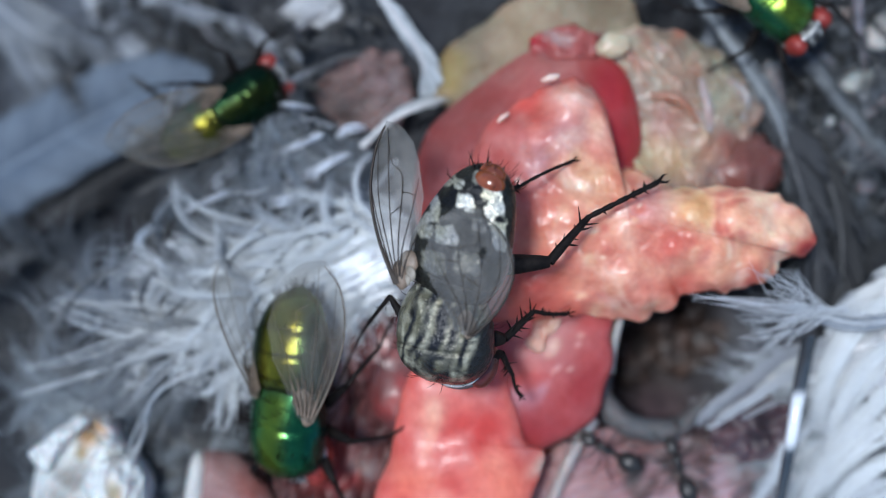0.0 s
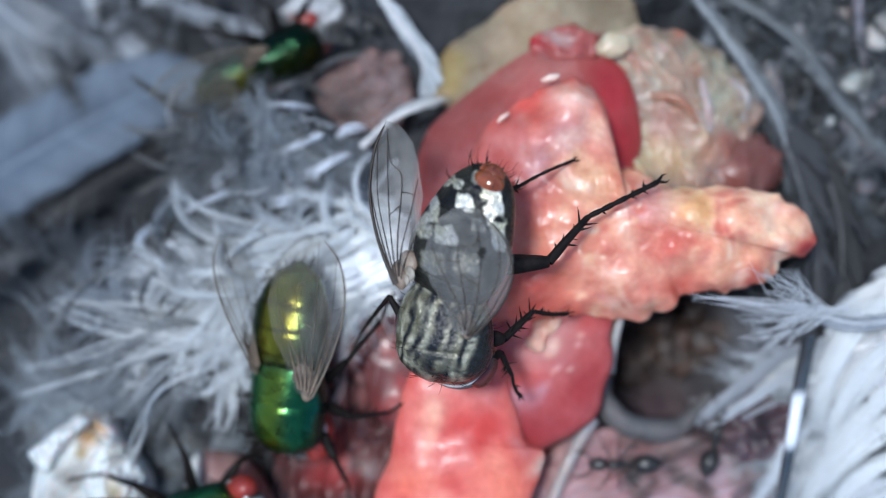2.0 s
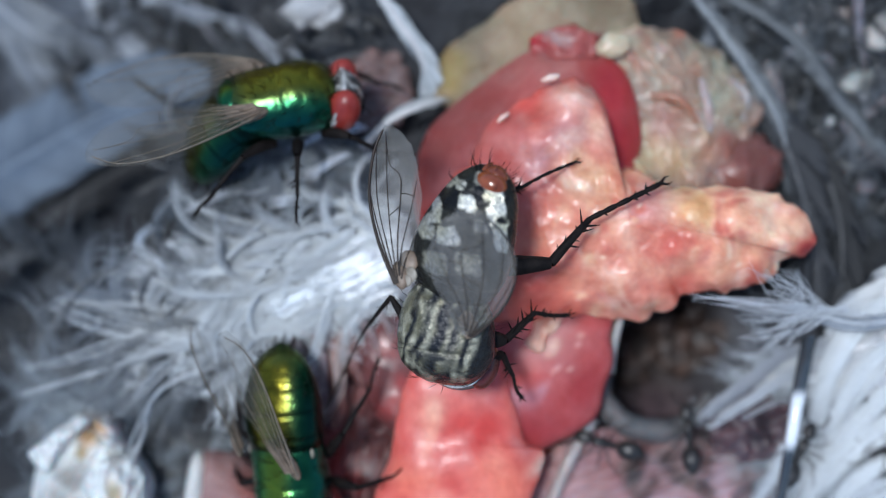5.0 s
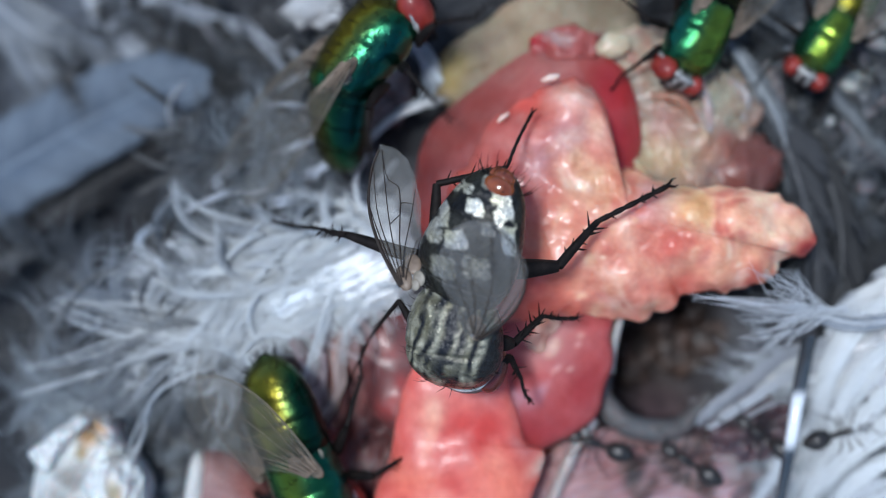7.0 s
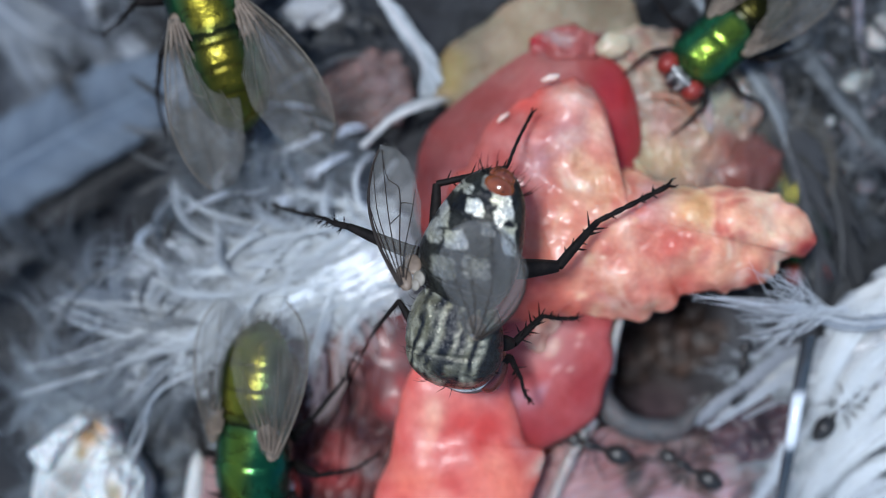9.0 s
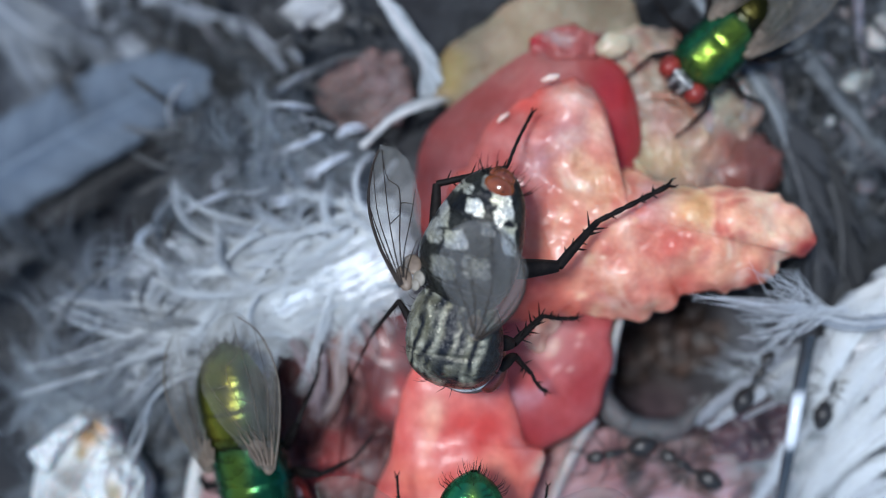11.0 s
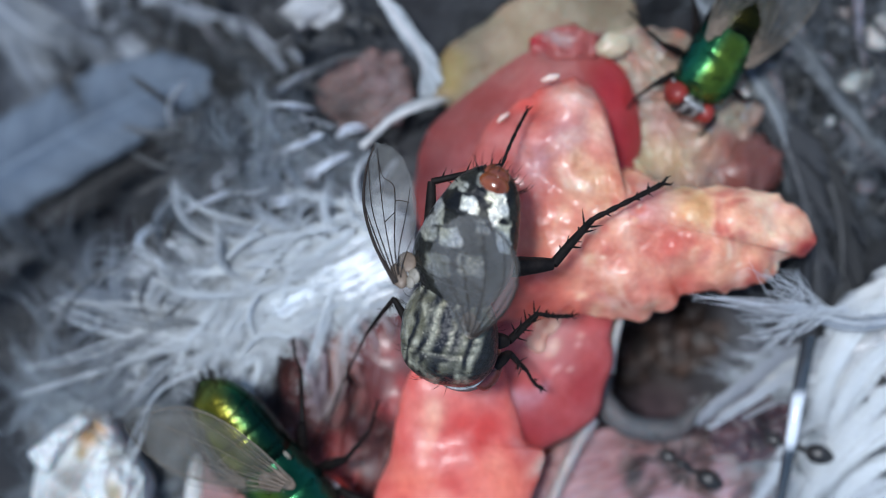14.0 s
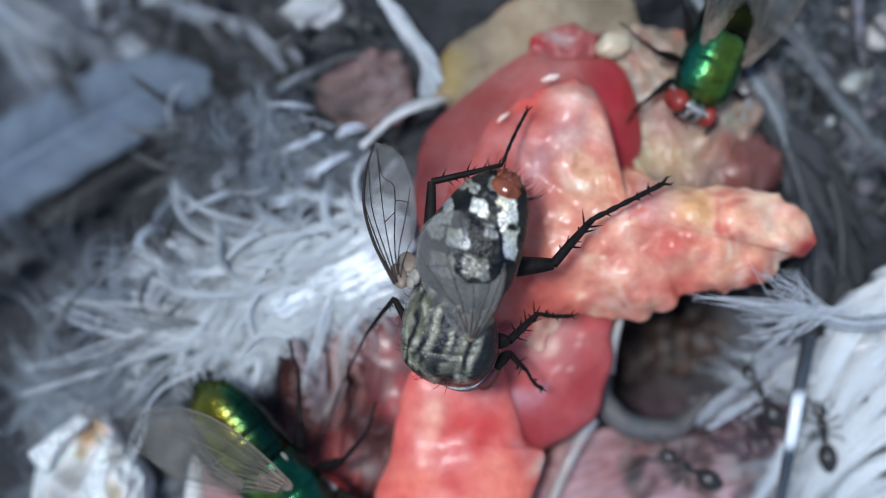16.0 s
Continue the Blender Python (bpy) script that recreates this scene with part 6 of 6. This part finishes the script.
def motions():
    def hero(px, py, turn=0):
        return stance(*chart_mm(px, py, 3.8), ROLLED[0] + turn, ROLLED[1], ROLLED[2], 3.3)
    walk(flesh_hero, [(0, hero(788, 594)), (4.2, hero(786, 594)), (6.3, hero(801, 600, -1)), (7, hero(804, 602)), (11, hero(804, 602)), (12.5, hero(795, 598)), (16, hero(795, 598))])

    hind, mid = flesh_legs[3], flesh_legs[4]
    still = mm(0, 0, 0)

    def swing(x, y, z, deg, tip=0):
        return mm(x, y, z) @ pose(0, 0, 0, 0, tip, deg) @ mm(-x, -y, -z)
    def shifted(dx, dy, about=(0, 0, 0), deg=0):
        """A leg's pose when it is moved over the carcass by dx, dy and turned about a spot."""
        d = mm(dx, dy, 0) @ mm(*about) @ pose(0, 0, 0, 0, 0, deg) @ mm(*[-c for c in about])
        return FLESH_AT.inverted() @ d @ FLESH_AT
    ankle = (2.69, 4.20, 2.20)
    back, toes = shifted(1.05, -1.15), shifted(0, 0, ankle, -39)
    walk(hind, [(0, back), (6.65, back), (6.85, still), (16, still)])
    foot = [o for o in hind.children if o.name.startswith("tarsus")][0]
    walk(foot, [(0, toes), (6.65, toes), (6.85, still), (16, still)])
    fore = shifted(.2, .1, (2.85, -5.05, 2.2), 17)
    walk(flesh_legs[2], [(0, still), (9.2, still), (11.3, fore), (16, fore)])
    MID = (1.2, -3.4, 1.8)
    tucked, low, high = swing(*MID, -60, 72), swing(*MID, 22), swing(*MID, 0)
    walk(mid, [(0, tucked), (6.7, tucked), (6.9, high), (7.3, swing(*MID, 8)), (7.5, tucked), (7.75, tucked), (7.9, high), (8.05, tucked), (8.2, tucked), (8.3, swing(*MID, 10)), (8.5, low), (8.65, tucked), (8.75, tucked), (8.9, high), (9.05, high), (9.2, swing(*MID, -30, 10)), (9.5, tucked), (16, tucked)])
    right, left = [o for o in flesh_hero.children if o.name.startswith("wing")]

    def held(at, hinge, tip, twist):
        return at.inverted() @ wing_pose(hinge, tip, twist)
    right_0, left_0 = right.matrix_basis.copy(), left.matrix_basis.copy()
    right_1 = held(hero(804, 602), chart_mm(714, 507, 5.6), chart_mm(640, 272, 2.2), 4)
    left_1 = held(hero(804, 602), chart_mm(848, 598, 6.2), chart_mm(930, 436, 8.8), -4)
    left_2 = held(hero(795, 598), chart_mm(838, 598, 6.2), chart_mm(880, 382, 7.2), 2)
    walk(right, [(0, right_0), (4.3, right_0), (6.3, right_1), (16, right_1)])
    walk(left, [(0, left_0), (4.3, left_0), (6.3, left_1), (13.9, left_1), (14.3, left_2), (16, left_2)])
    rest = flesh_abdomen.matrix_basis.copy()
    aside = rest @ pose(0, 0, 0, 3, 0, -8)
    walk(flesh_abdomen, [(0, rest), (14.1, rest), (14.4, aside), (15.2, aside), (15.5, rest @ pose(0, 0, 0, 2, 0, -5)), (16, rest @ pose(0, 0, 0, 2, 0, -5))])
    walk(fly_beside, [(0, beside(512, 757, -100)), (0.5, beside(490, 735, -100)), (1, BESIDE_SPREAD), (1.5, beside(506, 708, -101)), (2, beside(512, 714, -100)), (2.5, beside(508, 730, -100)), (2.7, beside(505, 762, -98)), (2.8, beside(512, 790, -95)), (3, beside(521, 830, -92)), (3.5, BESIDE_SHUT), (4.2, beside(520, 854, -91)),
                      (6.5, beside(520, 858, -90)), (7, beside(552, 864, -76)), (7.7, beside(538, 870, -75)), (8.3, beside(536, 872, -75)), (8.5, beside(478, 795, -100)), (8.7, beside(490, 815, -101)), (9, beside(452, 818, -99)), (9.2, beside(436, 842, -95)), (11.3, beside(456, 850, -82)), (12.5, beside(445, 836, -82)), (13, beside(450, 842, -82)), (13.5, beside(514, 868, -56)), (14.5, beside(516, 870, -58)), (16, beside(512, 872, -57))])
    wings = [o for o in fly_beside.children if o.name.startswith("wing")]
    out, over = [w.matrix_basis.copy() for w in wings]
    stick = settled(BESIDE_SHUT, 1.07, chart_mm(424, 785, -1.4), chart_mm(333, 543, .8), -80)
    drawn = settled(BESIDE_SHUT, 1.07, chart_mm(528, 826, .4), chart_mm(432, 600, 1.6), 58)
    lowered = settled(beside(452, 818, -99), 1.07, chart_mm(372, 775, -1.4), chart_mm(352, 560, -.6), -20)
    aside = settled(beside(520, 853, -57), 1.07, chart_mm(440, 842, -1.4), chart_mm(205, 765, -.6), 10)
    across = settled(beside(520, 853, -57), 1.07, chart_mm(520, 836, .6), chart_mm(315, 690, .8), 14)
    veil = settled(beside(522, 872, -75), 1.07, chart_mm(540, 838, .6), chart_mm(330, 655, 1.2), 12)
    walk(wings[0], [(0, out), (2.6, out), (3.0, stick), (6.8, stick), (7.1, lowered), (8.3, lowered), (8.5, out), (8.7, out), (9, lowered), (13, lowered), (13.5, aside), (16, aside)])
    walk(wings[1], [(0, over), (2.6, over), (3.0, drawn), (6.8, drawn), (7.1, veil), (8.3, veil), (8.5, over), (13, over), (13.5, across), (16, across)])
    walk(fly_back, [(0, stance(*chart_mm(440, 176, -5), 34, 0, 14)), (0.5, stance(*chart_mm(446, 172, -5), 34, 0, 14)), (0.9, stance(*chart_mm(490, 120, -5.5), 40, 0, 25)), (1.5, stance(*chart_mm(508, 108, -6.5), 28, 0, 30)), (2, stance(*chart_mm(512, 104, -7), 28, 0, 30)), (2.4, stance(-8.00, 11.18, -8.00, 0, 0, 30)), (3, stance(-8.00, 11.36, -8.00, -20, 0, 30)), (3.5, stance(-7.63, 10.24, -7.00, -55, 0, 30)), (3.8, stance(-6.66, 16.69, -6.00, 80, 0, 30)), (4.2, stance(-5.47, 31.0, -6.00, 80, 0, 30)), (16, stance(-5.47, 31.0, -6.00, 80, 0, 30))])
    walk(fly_roaming, [(0, stance(-19.77, -20.49, -3.00, 40, 0, 0)), (1.2, stance(-18.32, -16.73, -3.00, 40, 0, 0)), (1.6, stance(-14.50, -13.41, -3.00, 20, 0, 0)), (1.8, stance(-12.90, -14.20, -3.00, 18, 0, 0)), (2.0, stance(-12.50, -14.20, -3.00, 18, 0, 0)), (2.2, stance(-14.40, -14.10, -3.00, 20, 0, 0)), (2.38, stance(-16.40, -14.80, -3.00, 28, 0, 0)), (2.5, stance(-18.43, -10.91, -2.00, 35, -5, 0)), (2.6, stance(-18.80, -10.50, -2.00, 38, -5, 0)), (2.7, stance(-19.60, -7.60, -2.00, 52, -5, 0)), (2.8, stance(-20.72, -2.98, -2.00, 62, 0, 0)), (3, stance(-18.26, 3.35, -2.00, 40, 0, -6)), (3.2, stance(-15.91, 6.18, -2.00, 28, 0, -14)), (3.5, stance(-11.9, 6.35, -2.00, 12, 0, -25)), (3.7, stance(-9.42, 7.33, -2.00, 10, 0, -42)), (4.2, stance(-7.79, 7.53, -2.00, 8, 0, -48)), (6.3, stance(-5.53, 8.00, -1.50, 18, 5, -30)), (6.5, stance(-2.05, 9.85, -1.50, 35, 8, -48)), (6.75, stance(-1.97, 8.86, -1.50, -10, 0, -10)), (7, stance(-3.53, 10.28, -1.50, 45, 8, -55)), (7.3, stance(-3.80, 10.51, -1.00, 65, 10, -30)), (7.5, stance(-0.17, 14.77, -1.00, 62, 0, -20)), (7.65, stance(0.17, 21.42, 1.00, 75, 0, 0)), (7.9, stance(0.43, 24.81, 4.00, 110, 0, 0)), (8.3, stance(-1.65, 12.42, 8.00, 150, 0, 0)), (8.5, stance(-6.75, 8.65, 9.00, 142, 0, 0)), (8.7, stance(-12.75, 9.53, 1.00, 160, 0, 6)), (8.9, stance(-12.02, 12.4, -1.50, 108, 0, 0)), (9.2, stance(-12.30, 13.6, -1.50, 106, 0, 0)), (10, stance(-11.93, 29.5, -1.50, 93, 0, 0)), (16, stance(-11.93, 29.5, -1.50, 93, 0, 0))])
    bent = [o for o in fly_roaming.children if o.name.startswith("abdomen")][0]
    flat, curled = mm(0, 0, 0), mm(0, -1.8, 2.7) @ pose(0, 0, 0, 34, 0, 0) @ mm(0, 1.8, -2.7)
    dipped = mm(0, -1.8, 2.7) @ pose(0, 0, 0, 40, 0, 10) @ mm(0, 1.8, -2.7)
    walk(bent, [(0, flat), (2.6, flat), (3, dipped), (4.2, dipped), (6.3, curled), (7.2, curled), (7.6, flat), (16, flat)])
    walk(fly_corner, [(0, stance(17.05, 12.61, -2.80, -42, 4, 0)), (0.35, stance(17.19, 12.49, -2.80, -46, 4, 0)), (0.5, stance(17.77, 10.70, -2.80, -60, 4, 0)), (0.62, stance(16.33, 13.59, -2.80, 0, 4, 0)), (0.7, stance(15.75, 15.32, -2.80, 60, 4, 0)), (0.8, stance(14.60, 17.63, -2.80, 120, 4, 0)), (1.2, stance(10.56, 19.93, -2.80, 180, 4, 0)), (5, stance(12.87, 19.07, -2.80, 250, 4, -20)), (6.3, stance(12.14, 11.71, -2.80, 246, 4, -28)), (6.6, stance(12.63, 10.99, -2.80, 246, 4, -28)), (7, stance(13.21, 10.76, -2.80, 242, 4, -28)), (7.5, stance(13.04, 10.36, -2.80, 235, 4, -15)), (8, stance(13.79, 10.36, -2.80, 222, 4, 0)), (9.2, stance(13.79, 10.30, -2.80, 222, 4, 0)), (11.4, stance(13.88, 10.13, -2.80, 224, 4, 0)), (12.5, stance(14.13, 9.66, -2.80, 229, 4, -10)), (13.5, stance(14.13, 9.38, -2.80, 230, 4, -14)), (14.5, stance(13.73, 9.32, -2.80, 244, 4, -22)), (16, stance(13.79, 9.20, -2.80, 244, 4, -22))])
    walk(fly_soil, [(0, stance(23.93, 16.45, -4.50, -130, 4, 0)), (5.5, stance(23.93, 16.45, -4.50, -130, 4, 0)), (6.5, stance(19.88, 10.73, -4.50, -122, 4, 0)), (7, stance(19.97, 10.82, -4.50, -122, 4, 0)), (7.7, stance(19.59, 10.44, -4.50, -95, 4, 0)), (8, stance(18.06, 9.12, -4.50, -120, 4, 0)), (8.5, stance(18.06, 6.72, -4.50, -148, 4, 0)), (8.85, stance(18.06, 6.25, -4.50, -140, 4, 0)), (9, stance(19.35, 0.63, -7.60, -80, 4, 0)), (9.2, stance(19.58, -0.88, -8.00, -80, 4, 0)), (9.8, stance(19.97, -1.80, -8.50, -60, 4, 0)), (10.6, stance(27.76, -5.42, -8.00, -20, 4, 0)), (16, stance(33.82, -6.03, -8.00, -20, 4, 0))])
    off = stance(*chart_mm(1160, -320, 8), -50)
    walk(fly_darting, [(0, off), (15.2, off), (15.3, stance(*chart_mm(1165, -220, 8), -50)), (15.4, stance(*chart_mm(1225, 275, 8), -52)), (15.5, stance(*chart_mm(1330, -240, 8), -40)), (15.6, stance(*chart_mm(1340, -320, 8), -40)), (16, stance(*chart_mm(1340, -320, 8), -40))])
    walk(fly_below, [(0, stance(0.44, -23.57, 2.20, -90, -4, 0)), (9.4, stance(0.44, -23.57, 2.20, -90, -4, 0)), (10.5, stance(1.26, -17.10, 2.20, -90, -14, 0)), (11.3, stance(0.88, -17.20, 2.20, -95, -14, 0)), (11.6, stance(0.31, -17.50, 2.20, -95, -14, 0)), (11.9, stance(-0.66, -23.57, 2.20, -95, -4, 0)), (16, stance(-0.11, -23.57, 2.20, -95, -4, 0))])
    walk(ANTS[0], [(0, stance(8.66, -10.55, -5.00, 150, 0, 0, .75)), (1, stance(8.66, -10.55, -5.00, 150, 0, 0, .75)), (1.5, stance(9.19, -10.70, -5.00, 170, 0, 0, .75)), (2, stance(9.34, -11.23, -5.00, 180, 0, 0, .75)), (3, stance(9.02, -12.64, -5.00, 160, 0, 0, .75)), (4, stance(8.87, -10.17, -5.00, 165, 0, 0, .75)), (6.5, stance(8.04, -10.17, -5.00, 160, 0, 0, .75)), (9.2, stance(7.96, -10.34, -5.00, 160, 0, 0, .75)), (11.5, stance(9.31, -10.87, -5.00, 205, 0, 0, .75)), (12.3, stance(5.24, -15.44, -6.00, 215, 0, 0, .75)), (16, stance(4.64, -16.03, -6.00, 215, 0, 0, .75))])
    walk(ANTS[1], [(0, stance(12.42, -11.53, -5.60, 110, 0, 0, .75)), (1, stance(12.80, -11.76, -5.60, 105, 0, 0, .75)), (1.5, stance(13.07, -10.85, -5.60, 90, 0, 0, .75)), (2, stance(14.28, -9.99, -5.60, 75, 0, 0, .75)), (3, stance(12.33, -10.93, -5.60, 110, 0, 0, .75)), (4, stance(12.65, -9.75, -5.60, 80, 0, 0, .75)), (6.5, stance(12.98, -10.70, -5.60, 140, 0, 0, .75)), (7.5, stance(12.89, -11.50, -5.60, 150, 0, 0, .75)), (16, stance(12.89, -11.50, -5.60, 150, 0, 0, .75))])
    walk(ANTS[2], [(0, stance(18.92, -16.63, -6.00, 90, 0, 0, .75)), (3, stance(18.32, -15.44, -6.00, 120, 0, 0, .75)), (4, stance(17.38, -11.51, -4.60, 110, 0, 0, .75)), (6.5, stance(20.69, -10.13, -4.60, 10, 0, 0, .75)), (8.5, stance(20.52, -8.16, -4.60, 50, 0, 0, .75)), (9.2, stance(20.61, -8.39, -4.60, 50, 0, 0, .75)), (11.5, stance(19.99, -7.28, -4.60, 80, 0, 0, .75)), (12.5, stance(20.14, -7.34, -4.60, 90, 0, 0, .75)), (13.5, stance(21.66, -6.87, -4.60, 150, 0, 0, .75)), (14.5, stance(25.22, -7.34, -5.00, 180, 0, 0, .75)), (16, stance(19.78, -9.63, -4.60, 100, 0, 0, .75))])
    walk(ANTS[3], [(0, stance(24.63, -9.40, -5.00, 180, 0, 0, .75)), (6, stance(22.86, -10.58, -5.00, 180, 0, 0, .75)), (7.5, stance(14.73, -8.90, -5.40, 120, 0, 0, .75)), (9, stance(15.65, -6.36, -5.40, 80, 0, 0, .75)), (11.5, stance(16.76, -7.22, -4.60, 40, 0, 0, .75)), (12.5, stance(19.55, -10.54, -4.60, -40, 0, 0, .75)), (13.5, stance(19.14, -10.77, -4.60, 170, 0, 0, .75)), (14.5, stance(17.53, -9.38, -4.80, 160, 0, 0, .75)), (16, stance(16.59, -7.56, -4.80, 120, 0, 0, .75))])



motions()
